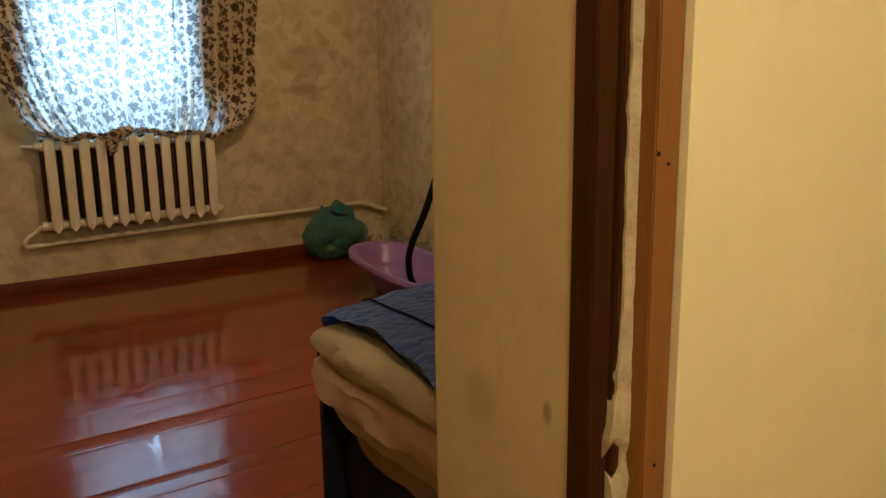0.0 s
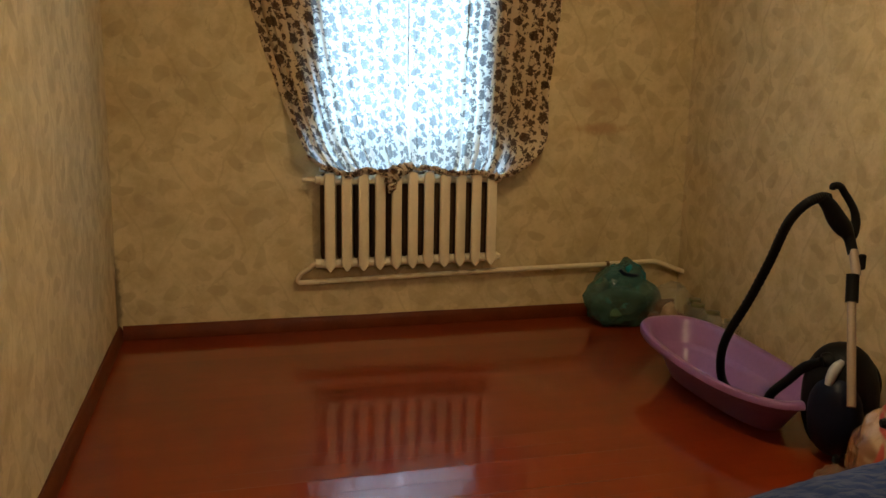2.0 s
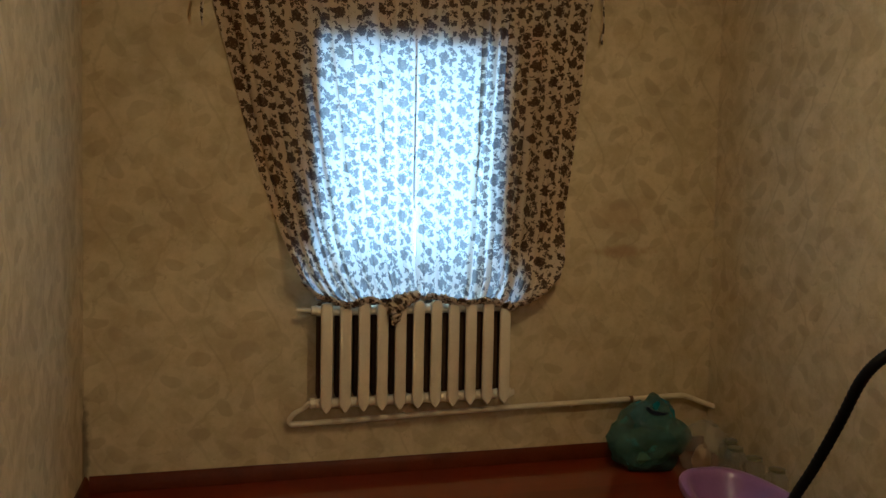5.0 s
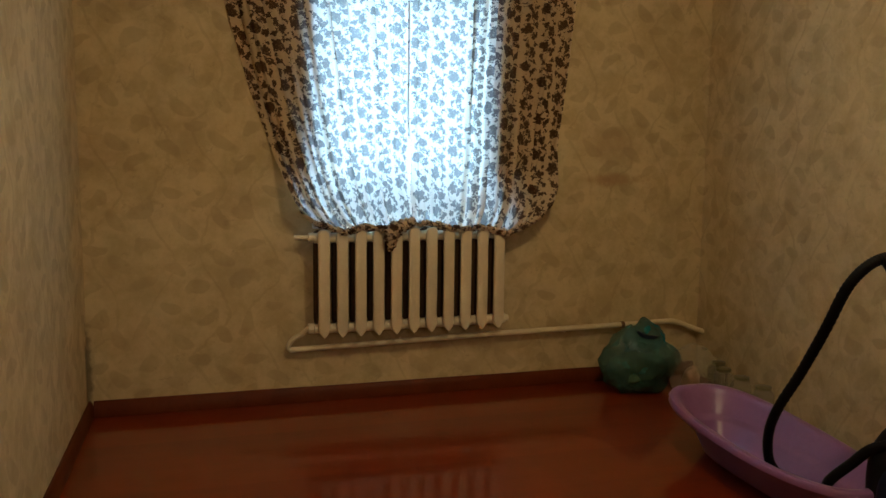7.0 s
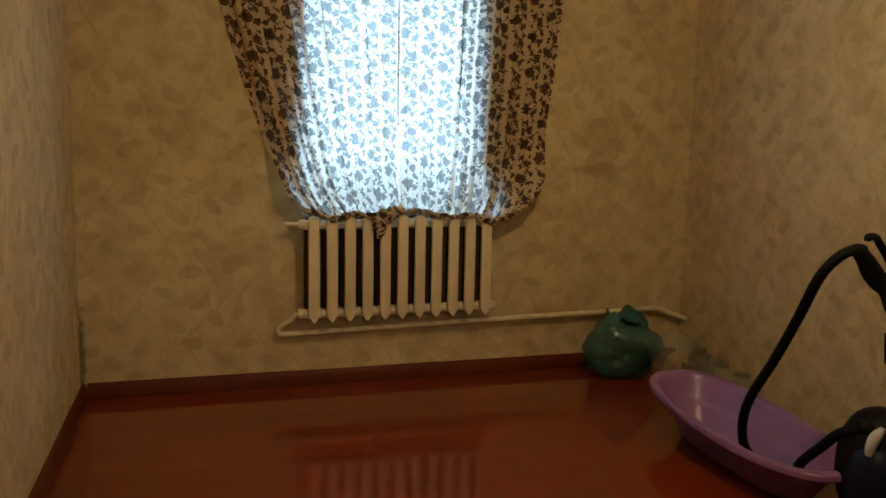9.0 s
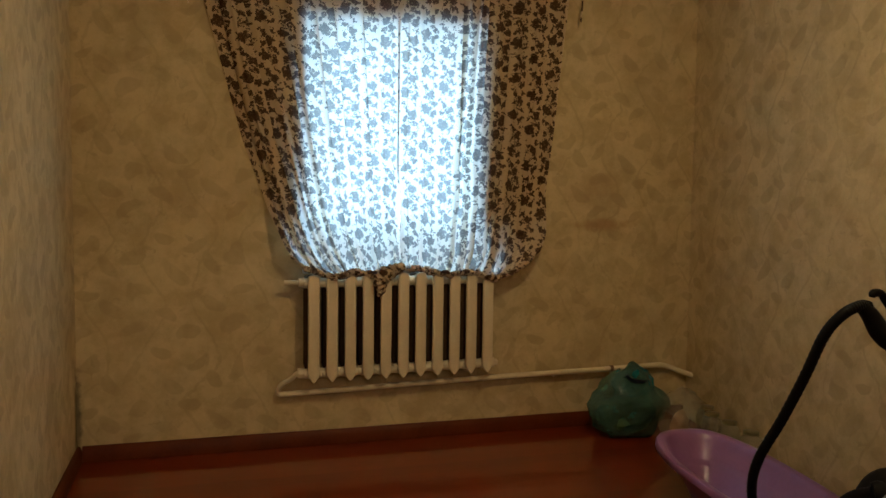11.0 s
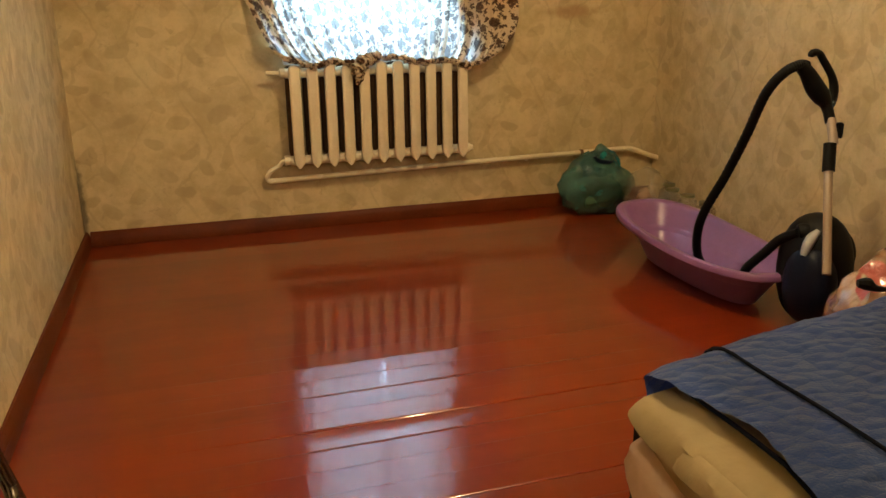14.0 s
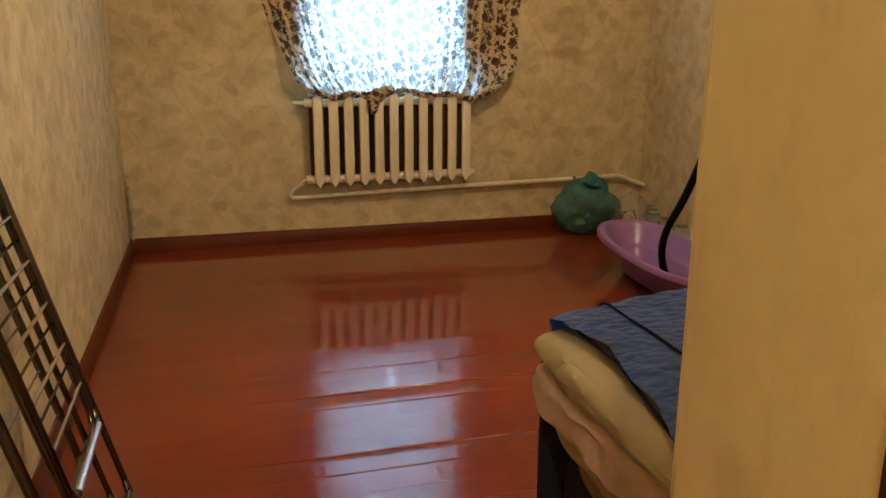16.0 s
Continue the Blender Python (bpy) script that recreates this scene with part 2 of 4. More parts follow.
def plain_material(name, colour, rough=0.4, metal=0.0, emit=0.0):
    m, t, bsdf = material(name)
    bsdf.inputs["Base Color"].default_value = rgba(colour)
    bsdf.inputs["Roughness"].default_value, bsdf.inputs["Metallic"].default_value = rough, metal
    if emit:
        bsdf.inputs["Emission Color"].default_value = rgba(colour)
        bsdf.inputs["Emission Strength"].default_value = emit
    return m


def glass_material(name, tint=(0.95, 0.97, 0.96), rough=0.02):
    m, t, bsdf = material(name)
    bsdf.inputs["Base Color"].default_value = rgba(tint)
    bsdf.inputs["Roughness"].default_value = rough
    bsdf.inputs["Transmission Weight"].default_value = 1.0
    bsdf.inputs["IOR"].default_value = 1.45
    return m


WALLPAPER = wallpaper_material()
FLOOR = floor_material()
CURTAIN = curtain_material()
QUILT = quilt_material()
def reveal_material():
    m = painted("beige_reveal_paint", (0.482, 0.350, 0.155), (0.566, 0.416, 0.192), 0.45, 4.0, 30.0, 0.25)
    t = m.node_tree
    bsdf = t.nodes["Principled BSDF"]
    v = coords(t)
    xyz = node(t, "SeparateXYZ", Vector=v).outputs
    c = bsdf.inputs["Base Color"].links[0].from_socket
    c = mix(t, math_node(t, "MULTIPLY", ramp(t, noise_tex(t, coords(t, (1, 1.6, 0.5)), 7.0, 5, 0.7), 0.52, 0.72), 0.30), c, (0.30, 0.20, 0.09))
    for y0, z0, ry, rz, much in ((0.043, 0.845, 0.012, 0.024, 0.6), (0.20, 0.82, 0.05, 0.06, 0.25)):
        dy = math_node(t, "DIVIDE", math_node(t, "SUBTRACT", xyz[1], y0), ry)
        dz = math_node(t, "DIVIDE", math_node(t, "SUBTRACT", xyz[2], z0), rz)
        d = math_node(t, "SQRT", math_node(t, "ADD", math_node(t, "MULTIPLY", dy, dy), math_node(t, "MULTIPLY", dz, dz)))
        c = mix(t, math_node(t, "MULTIPLY", ramp(t, d, 1.1, 0.3), much), c, (0.16, 0.095, 0.04))
    t.links.new(c, bsdf.inputs["Base Color"])
    return m


CEILING = painted("ceiling_whitewash", (0.74, 0.72, 0.66), (0.80, 0.78, 0.72), 0.8)
YELLOW = painted("yellow_wall_paint", (0.68, 0.575, 0.31), (0.73, 0.62, 0.345), 0.55, 3.0, 45.0, 0.10)
REVEAL = reveal_material()
DARKWOOD = painted("dark_brown_frame_paint", (0.032, 0.0095, 0.0018), (0.046, 0.015, 0.003), 0.55, 8.0, 90.0, 0.3, stretch=(3, 3, 0.3))
TIMBER = painted("orange_brown_timber", (0.185, 0.064, 0.006), (0.225, 0.082, 0.009), 0.5, 10.0, 80.0, 0.2, stretch=(4, 4, 0.25))
PLASTER = painted("torn_plaster", (0.30, 0.215, 0.095), (0.46, 0.355, 0.185), 0.85, 16.0, 120.0, 0.5, 0.005)
SKIRT = painted("brown_skirting_paint", (0.085, 0.015, 0.0025), (0.120, 0.023, 0.004), 0.42, 5.0, 60.0, 0.15)
ENAMEL = painted("cream_radiator_enamel", (0.70, 0.60, 0.42), (0.78, 0.68, 0.49), 0.38, 9.0, 70.0, 0.25, coat=0.15)
WHITEPAINT = painted("white_window_paint", (0.74, 0.74, 0.72), (0.80, 0.80, 0.78), 0.4)
# near-black brown that paints in the shadow between the radiator's sections
RADCORE = painted("shaded_gap_brown", (0.060, 0.030, 0.013), (0.085, 0.044, 0.020), 0.9, 12.0, 80.0, 0.4)
RUST = painted("rusty_coupling", (0.10, 0.045, 0.02), (0.16, 0.075, 0.03), 0.8, 30, 120, 0.5)
LILAC = painted("lilac_plastic", (0.205, 0.088, 0.235), (0.245, 0.108, 0.275), 0.33, 4.0, 50.0, 0.03, coat=0.12)
BLACKPLASTIC = painted("black_plastic", (0.004, 0.004, 0.0045), (0.006, 0.006, 0.007), 0.55, 10.0, 150.0, 0.1)
NAVYPLASTIC = painted("navy_plastic", (0.004, 0.006, 0.018), (0.007, 0.010, 0.026), 0.40, 10.0, 150.0, 0.05)
GREYPLASTIC = painted("grey_plastic", (0.36, 0.38, 0.42), (0.42, 0.44, 0.48), 0.35)
TUBE = painted("brushed_metal_tube", (0.30, 0.235, 0.19), (0.36, 0.28, 0.23), 0.45, 10.0, 100.0, 0.05, metal=0.25)
CHROME = painted("chromed_steel", (0.80, 0.78, 0.75), (0.88, 0.86, 0.83), 0.24, 10.0, 60.0, 0.05, metal=1.0)
DULLSTEEL = painted("dull_steel_tube", (0.13, 0.105, 0.075), (0.18, 0.145, 0.11), 0.20, 12.0, 60.0, 0.1, metal=1.0)
CREAM = painted("cream_cotton", (0.235, 0.168, 0.074), (0.290, 0.212, 0.100), 0.85, 7.0, 30.0, 0.35, 0.006)
PINK = painted("faded_pink_cotton", (0.36, 0.225, 0.145), (0.43, 0.285, 0.19), 0.85, 7.0, 30.0, 0.35, 0.006)
BROWN = painted("brown_wool", (0.15, 0.085, 0.035), (0.20, 0.12, 0.055), 0.9, 9.0, 180.0, 0.6)
BLACKCLOTH = painted("black_cloth", (0.008, 0.008, 0.010), (0.014, 0.014, 0.018), 0.85, 8.0, 160.0, 0.4)
PIPING = painted("navy_piping", (0.002, 0.003, 0.010), (0.003, 0.005, 0.014), 1.0)
GREENFILM = film_material("grey_green_film", (0.085, 0.235, 0.205), 0.38)
TEALFILM = film_material("teal_film", (0.02, 0.29, 0.35), 0.25)
CLEARFILM = film_material("clear_film", (0.62, 0.56, 0.45), 0.74)
PRINTFILM = film_material("printed_film", (0.48, 0.32, 0.19), 0.12, ((0.20, 0.090, 0.040), (0.42, 0.07, 0.05)))
PINKFILM = film_material("pink_film", (0.72, 0.16, 0.16), 0.20)
LEAFGREEN = painted("dark_green_filling", (0.03, 0.07, 0.035), (0.06, 0.11, 0.05), 0.8, 14.0, 60.0, 0.8)
GLASS = film_material("thin_clear_glass", (0.62, 0.62, 0.50), 0.84)
PANE = glass_material("window_glass", (1, 1, 1), 0.0)
LID = painted("greenish_tin_lid", (0.20, 0.19, 0.10), (0.26, 0.24, 0.13), 0.4, metal=0.4)
BULB = plain_material("lit_bulb", (1.0, 0.78, 0.45), 0.4, 0.0, 8.0)
STAIN = painted("reddish_smear", (0.40, 0.24, 0.14), (0.46, 0.29, 0.17), 0.6)
GROUND = painted("yard_ground", (0.10, 0.10, 0.06), (0.16, 0.15, 0.10), 0.9)

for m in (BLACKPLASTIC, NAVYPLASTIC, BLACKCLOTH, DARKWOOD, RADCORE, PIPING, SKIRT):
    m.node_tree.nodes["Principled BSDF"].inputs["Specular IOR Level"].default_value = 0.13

# ---- mesh helpers ----
BASE = {}


def link_mesh(name, bm, mat, smooth=True):
    me = bpy.data.meshes.new(name)
    bm.normal_update()
    bm.to_mesh(me)
    bm.free()
    me.materials.append(mat)
    if smooth:
        me.shade_smooth()
        me.set_sharp_from_angle(angle=radians(38))
    return new(name, me)


def thing(name, base, label, category, group="", kind=""):
    ob = new(name)
    ob.empty_display_size = 0.1
    ob.location = base
    BASE[ob.name] = Vector(base)
    return tagged(ob, label, category, group, kind)


def part(name, bm, mat, parent, label="", smooth=True, bevel=0.0):
    """One mesh, given in world places, under a thing or a part."""
    base = BASE[parent.name]
    for v in bm.verts:
        v.co -= base
    if bevel:
        bmesh.ops.bevel(bm, geom=bm.edges[:], offset=bevel, segments=2, affect="EDGES", clamp_overlap=True)
    ob = link_mesh(name, bm, mat, smooth)
    ob.parent = parent
    BASE[ob.name] = base
    return tagged(ob, label)


def whole(name, bm, mat, label, category, group="", kind="", smooth=True, bevel=0.0):
    if bevel:
        bmesh.ops.bevel(bm, geom=bm.edges[:], offset=bevel, segments=2, affect="EDGES", clamp_overlap=True)
    ob = link_mesh(name, bm, mat, smooth)
    BASE[ob.name] = Vector((0, 0, 0))
    return tagged(ob, label, category, group, kind)


def add_box(bm, x0, x1, y0, y1, z0, z1):
    v = [bm.verts.new(p) for p in ((x0, y0, z0), (x1, y0, z0), (x1, y1, z0), (x0, y1, z0), (x0, y0, z1), (x1, y0, z1), (x1, y1, z1), (x0, y1, z1))]
    for f in ((3, 2, 1, 0), (4, 5, 6, 7), (0, 1, 5, 4), (1, 2, 6, 5), (2, 3, 7, 6), (3, 0, 4, 7)):
        bm.faces.new([v[i] for i in f])
    return bm


def box(*b):
    return add_box(bmesh.new(), *b)


def rings_mesh(bm, rings, close=True, cap=True):
    vs = [[bm.verts.new(p) for p in r] for r in rings]
    n = len(rings[0])
    for a, b in zip(vs, vs[1:]):
        for i in range(n if close else n - 1):
            j = (i + 1) % n
            bm.faces.new((a[i], a[j], b[j], b[i]))
    if cap:
        bm.faces.new(vs[0][::-1])
        bm.faces.new(vs[-1])
    bmesh.ops.recalc_face_normals(bm, faces=bm.faces[:])
    return bm


def glide(points, steps=6):
    """Catmull-Rom through the points; each point may carry a radius after its place."""
    p = [np.array(q, float) for q in points]
    p = [2 * p[0] - p[1]] + p + [2 * p[-1] - p[-2]]
    out = []
    for a, b, c, d in zip(p, p[1:], p[2:], p[3:]):
        for k in range(steps):
            s = k / steps
            out.append(0.5 * (2 * b + (c - a) * s + (2 * a - 5 * b + 4 * c - d) * s * s + (3 * b - a - 3 * c + d) * s ** 3))
    out.append(p[-2])
    return out


def sweep(points, radius, sides=10, steps=6, bm=None, ridge=0.0, smooth=True):
    """A tube along the points (x, y, z) or (x, y, z, radius)."""
    pts = glide(points, steps) if smooth else [np.array(q, float) for q in points]
    bm = bm or bmesh.new()
    up, rings = None, []
    for i, q in enumerate(pts):
        a, b = pts[max(i - 1, 0)][:3], pts[min(i + 1, len(pts) - 1)][:3]
        d = Vector(b - a).normalized()
        if up is None:
            up = d.orthogonal().normalized()
        up = (up - d * up.dot(d)).normalized()
        side = d.cross(up)
        r = float(q[3]) if len(q) > 3 else radius
        if ridge:
            r *= 1 + ridge * (1 if i % 2 else -1)
        rings.append([Vector(q[:3]) + r * (math.cos(2 * math.pi * k / sides) * up + math.sin(2 * math.pi * k / sides) * side) for k in range(sides)])
    return rings_mesh(bm, rings)


def lathe(profile, centre, sides=24, bm=None, axis=None):
    """Rings (radius, height) about an upright line, or about a given axis."""
    bm = bm or bmesh.new()
    m = (axis or Matrix.Identity(3)).to_4x4()
    rings = [[Vector(centre) + m @ Vector((max(r, 0.0005) * math.cos(2 * math.pi * k / sides), max(r, 0.0005) * math.sin(2 * math.pi * k / sides), h)) for k in range(sides)] for r, h in profile]
    return rings_mesh(bm, rings)


def turb(x, y, z, scale=1.0, seed=0.0):
    return noise.noise(Vector((x * scale + seed, y * scale - seed, z * scale + 2 * seed)))


# ---- the room ----
LEFT, RIGHT, BACK, FRONT, HIGH = -0.90, 2.70, 5.45, 0.955, 2.80
HX0, HX1, HY0, HY1 = -1.25, 1.35, -1.70, 0.545
WX0, WX1, WZ0, WZ1 = 0.285, 1.235, 1.00, 2.35

whole("ground", box(-40, 40, -30, 60, -0.75, -0.65), GROUND, "bare yard ground outside the house", "ground", kind="structure", smooth=False)
bm = box(LEFT - 0.35, WX0, BACK, BACK + 0.38, -0.3, HIGH + 0.2)
add_box(bm, WX1, RIGHT + 0.35, BACK, BACK + 0.38, -0.3, HIGH + 0.2)
add_box(bm, WX0, WX1, BACK, BACK + 0.38, -0.3, WZ0)
add_box(bm, WX0, WX1, BACK, BACK + 0.38, WZ1, HIGH + 0.2)
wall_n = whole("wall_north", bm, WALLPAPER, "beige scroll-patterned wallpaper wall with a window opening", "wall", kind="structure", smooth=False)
whole("wall_west", box(LEFT - 0.35, LEFT, FRONT, BACK, -0.3, HIGH + 0.2), WALLPAPER, "beige scroll-patterned wallpaper side wall", "wall", kind="structure", smooth=False)
bm = box(RIGHT, RIGHT + 0.35, FRONT, BACK, -0.3, HIGH + 0.2)
for v in bm.verts:
    if v.co.x < RIGHT + 0.1:
        v.co.x -= 0.048 * (BACK - v.co.y)
whole("wall_east", bm, WALLPAPER, "beige scroll-patterned wallpaper side wall", "wall", kind="structure", smooth=False)
DX0, DX1, DZ = -0.66, 0.216, 2.08
bm = box(LEFT - 0.35, DX0, 0.64, FRONT, -0.3, HIGH + 0.2)
add_box(bm, DX1 + 0.012, RIGHT + 0.35, 0.64, FRONT, -0.3, HIGH + 0.2)
add_box(bm, DX0, DX1 + 0.012, 0.64, FRONT, DZ, HIGH + 0.2)
whole("wall_south", bm, WALLPAPER, "thick entry wall with a doorway, papered on its room side", "wall", kind="structure", smooth=False)
whole("ceiling", box(LEFT - 0.1, RIGHT + 0.1, FRONT - 0.1, BACK + 0.1, HIGH, HIGH + 0.15), CEILING, "plain whitewashed ceiling", "ceiling", kind="structure", smooth=False)

# the doorway's lining: beige reveal with a narrow corner strip towards the room
door = thing("door_1", (DX1, 0.64, 0), "doorway with beige reveals, its door leaf and casing removed", "doorway", kind="structure")


part("reveal_panel", box(DX1, DX1 + 0.011, 0.637, 0.950, 0, DZ), REVEAL, door, smooth=False)
part("reveal_panel", box(DX0, DX0 + 0.012, 0.64, FRONT, 0, DZ), REVEAL, door, smooth=False)
bm = bmesh.new()
rings = []
for i in range(40):
    z = DZ * i / 39
    e = 0.0015 * turb(0, 0, z, 9.0)
    rings.append([(DX1 + 0.003, 0.951, z), (DX1 + 0.0004 + e * 0.2, 0.9515, z), (DX1 + 0.0006 + e * 0.4, 0.957, z), (DX1 + 0.002 + e, 0.959, z), (DX1 + 0.012, 0.959, z), (DX1 + 0.012, 0.951, z)])
part("corner_strip", rings_mesh(bm, rings), REVEAL, door, "thin painted corner strip with a chipped edge", smooth=False)
part("reveal_head", box(DX0 + 0.012, DX1 + 0.01, 0.64, FRONT, DZ - 0.012, DZ), REVEAL, door, smooth=False)

# stripped door frame on the hall side: dark rebate, torn plaster, bare board
frame_ob = part("frame_post", box(DX1 - 0.004, DX1 + 0.030, 0.600, 0.640, 0, DZ), DARKWOOD, door, "dark brown painted door frame post", bevel=0.002)
part("frame_post", box(DX1 + 0.030, DX1 + 0.046, 0.592, 0.640, 0, DZ), DARKWOOD, door, bevel=0.002)
part("frame_post", box(DX0 - 0.05, DX0 - 0.003, 0.600, 0.640, 0, DZ), DARKWOOD, door, bevel=0.002)
part("frame_head", box(DX0 - 0.05, DX1 + 0.046, 0.600, 0.640, DZ + 0.002, DZ + 0.05), DARKWOOD, door, bevel=0.002)
bm = bmesh.new()
rows = []
for i in range(150):
    z = DZ * i / 149
    rough_edge = 0.006 * turb(3, 1, z, 14.0) + 0.004 * turb(1, 2, z, 45.0)
    low = max(0.0, 1.0 - z / 0.98)
    torn = 0.030 * min(1.0, low * 6) * (0.55 + 0.45 * turb(5, 0, z, 11.0))
    left = DX1 + 0.039 + rough_edge * (1 if z < 1.35 else 0.4) - torn
    row = []
    for j in range(7):
        s = j / 6
        x = left + (DX1 + 0.062 - left) * s
        depth = 0.578 + 0.005 * turb(x * 3, 7, z, 30.0) * (1 if z < 1.05 else 0.25) + 0.010 * (1 - s) ** 2
        hole = math.exp(-((x - DX1 - 0.034) ** 2 / 0.00012 + (z - 0.805) ** 2 / 0.0003))
        row.append((x, depth + 0.045 * hole, z))
    row.append((DX1 + 0.062, 0.640, z))
    row.insert(0, (left, 0.640, z))
    rows.append(row)
vs = [[bm.verts.new(p) for p in r] for r in rows]
for a, b in zip(vs, vs[1:]):
    for i in range(8):
        bm.faces.new((a[i], a[i + 1], b[i + 1], b[i]))
part("plaster_strip", bm, PLASTER, door, "ragged strip of torn plaster with a dark hole")
board = part("casing_board", box(DX1 + 0.050, DX1 + 0.094, 0.556, 0.592, 0, DZ + 0.04), TIMBER, door, "bare orange-brown board with nail holes", bevel=0.002)
for x, z, r in ((0.0555, 1.203, 0.0034), (0.073, 1.190, 0.0026), (0.072, 0.80, 0.003), (0.07, 1.62, 0.003), (0.072, 0.42, 0.003)):
    part("nail_hole", lathe([(r, 0), (r * 0.8, 0.0012)], (DX1 + x, 0.5562, z), 10, axis=Matrix.Rotation(radians(90), 3, "X")), BLACKPLASTIC, board)

# the hall behind the camera
bm = box(DX1 + 0.0945, HX1, HY1, 0.64, -0.05, HIGH)
add_box(bm, HX0, DX0 - 0.05, HY1, 0.64, -0.05, HIGH)
add_box(bm, DX0 - 0.05, DX1 + 0.0945, HY1, 0.64, DZ + 0.09, HIGH)
whole("wall_hall_north", bm, YELLOW, "plain yellow painted hall wall beside the doorway", "wall", kind="structure", smooth=False)
whole("wall_hall_east", box(HX1, HX1 + 0.15, HY0, 0.64, -0.05, HIGH), YELLOW, "plain yellow painted hall wall", "wall", kind="structure", smooth=False)
whole("wall_hall_west", box(HX0 - 0.15, HX0, HY0, 0.64, -0.05, HIGH), YELLOW, "plain yellow painted hall wall", "wall", kind="structure", smooth=False)
whole("wall_hall_south", box(HX0 - 0.15, HX1 + 0.15, HY0 - 0.15, HY0, -0.05, HIGH), YELLOW, "plain yellow painted hall wall", "wall", kind="structure", smooth=False)
whole("ceiling_hall", box(HX0 - 0.15, HX1 + 0.15, HY0 - 0.15, 0.66, HIGH, HIGH + 0.15), CEILING, "plain whitewashed hall ceiling", "ceiling", kind="structure", smooth=False)
whole("floor_hall", box(HX0 - 0.15, HX1 + 0.15, HY0 - 0.15, FRONT, -0.08, -0.004), FLOOR, "red-brown painted hall floor", "floor", kind="structure", smooth=False)

# skirting boards
def skirting(name, x0, x1, y0, y1):
    along_x = x1 - x0 > y1 - y0
    bm = bmesh.new()
    prof = [(0.0, 0.0), (0.024, 0.0), (0.024, 0.052), (0.018, 0.062), (0.014, 0.078), (0.008, 0.084), (0.0, 0.084)]
    rings = []
    n = 30
    for i in range(n + 1):
        s = i / n
        ring = []
        for d, h in prof:
            w = 0.002 * turb(s, d * 10, h * 9, 6.0)
            if along_x:
                ring.append((x0 + (x1 - x0) * s, y1 - d + w, h + w))
            else:
                ring.append((x0 + d + w, y0 + (y1 - y0) * s, h + w))
        rings.append(ring)
    return whole(name, rings_mesh(bm, rings), SKIRT, "brown painted wooden skirting board along the wall", "skirting board", kind="structure")


skirting("baseboard_north", LEFT + 0.025, RIGHT - 0.025, BACK - 0.03, BACK - 0.001)
skirting("baseboard_west", LEFT + 0.001, LEFT + 0.03, FRONT + 0.01, BACK - 0.001)

# window: frame, mullion, panes, sill
win = thing("window_1", (0.77, BACK + 0.2, WZ0), "white-painted wooden casement window behind the curtain", "window", kind="structure")
for x0, x1, z0, z1 in ((WX0, WX0 + 0.055, WZ0, WZ1), (WX1 - 0.055, WX1, WZ0, WZ1), (WX0 + 0.055, WX1 - 0.055, WZ0, WZ0 + 0.055), (WX0 + 0.055, WX1 - 0.055, WZ1 - 0.055, WZ1), (0.735, 0.805, WZ0 + 0.055, WZ1 - 0.055)):
    part("window_frame", box(x0, x1, BACK + 0.20, BACK + 0.26, z0, z1), WHITEPAINT, win, bevel=0.004)
for x0, x1 in ((WX0 + 0.055, 0.735), (0.805, WX1 - 0.055)):
    p = part("pane", box(x0, x1, BACK + 0.228, BACK + 0.232, WZ0 + 0.055, WZ1 - 0.055), PANE, win, "clear glass pane", smooth=False)
    p.visible_shadow = False
part("window_sill", box(WX0 - 0.03, WX1 + 0.03, BACK - 0.008, BACK + 0.20, WZ0 - 0.035, WZ0 + 0.003), WHITEPAINT, win, bevel=0.006)

# ---- radiator ----
rad = thing("radiator", (0.79, 5.33, 0.38), "cream-painted cast-iron radiator of eleven sections under the window", "radiator")
PITCH, RX0 = 0.0984, 0.296


def column(bm, w, y0, y1, low=0.0, high=0.585):
    prof = []
    for k in range(9):
        a = math.pi * k / 8
        prof.append((w * math.cos(a), high - 0.020 + 0.020 * math.sin(a)))
    prof += [(-w, low + 0.05), (-w * 0.86, low + 0.030), (-w * 0.35, low + 0.008), (0, low), (w * 0.35, low + 0.008), (w * 0.86, low + 0.030), (w, low + 0.05)]
    rings = []
    for s, y in ((0.72, y0), (0.93, y0 + 0.005), (1.0, y0 + 0.011), (1.0, y1 - 0.004), (0.9, y1)):
        rings.append([(x * s, y, 0.29 + (z - 0.29) * (1 - (1 - s) * 0.05)) for x, z in prof])
    return rings_mesh(bm, rings)


def section_front():
    bm = column(bmesh.new(), 0.031, -0.070, -0.044)
    for z in (0.045, 0.535):
        lathe([(0.012, -0.0486), (0.027, -0.0486), (0.027, -0.03), (0.030, -0.028), (0.030, 0.028), (0.027, 0.03), (0.027, 0.0486), (0.012, 0.0486)], (0, -0.012, z), 14, bm, Matrix.Rotation(radians(90), 3, "Y"))
    return bm


# the section's back columns; their dark colour stands in for shade in the gaps
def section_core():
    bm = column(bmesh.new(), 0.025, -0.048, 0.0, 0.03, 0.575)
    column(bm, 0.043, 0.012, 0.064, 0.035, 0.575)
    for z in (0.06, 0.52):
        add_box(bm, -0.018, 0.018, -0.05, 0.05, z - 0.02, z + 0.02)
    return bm


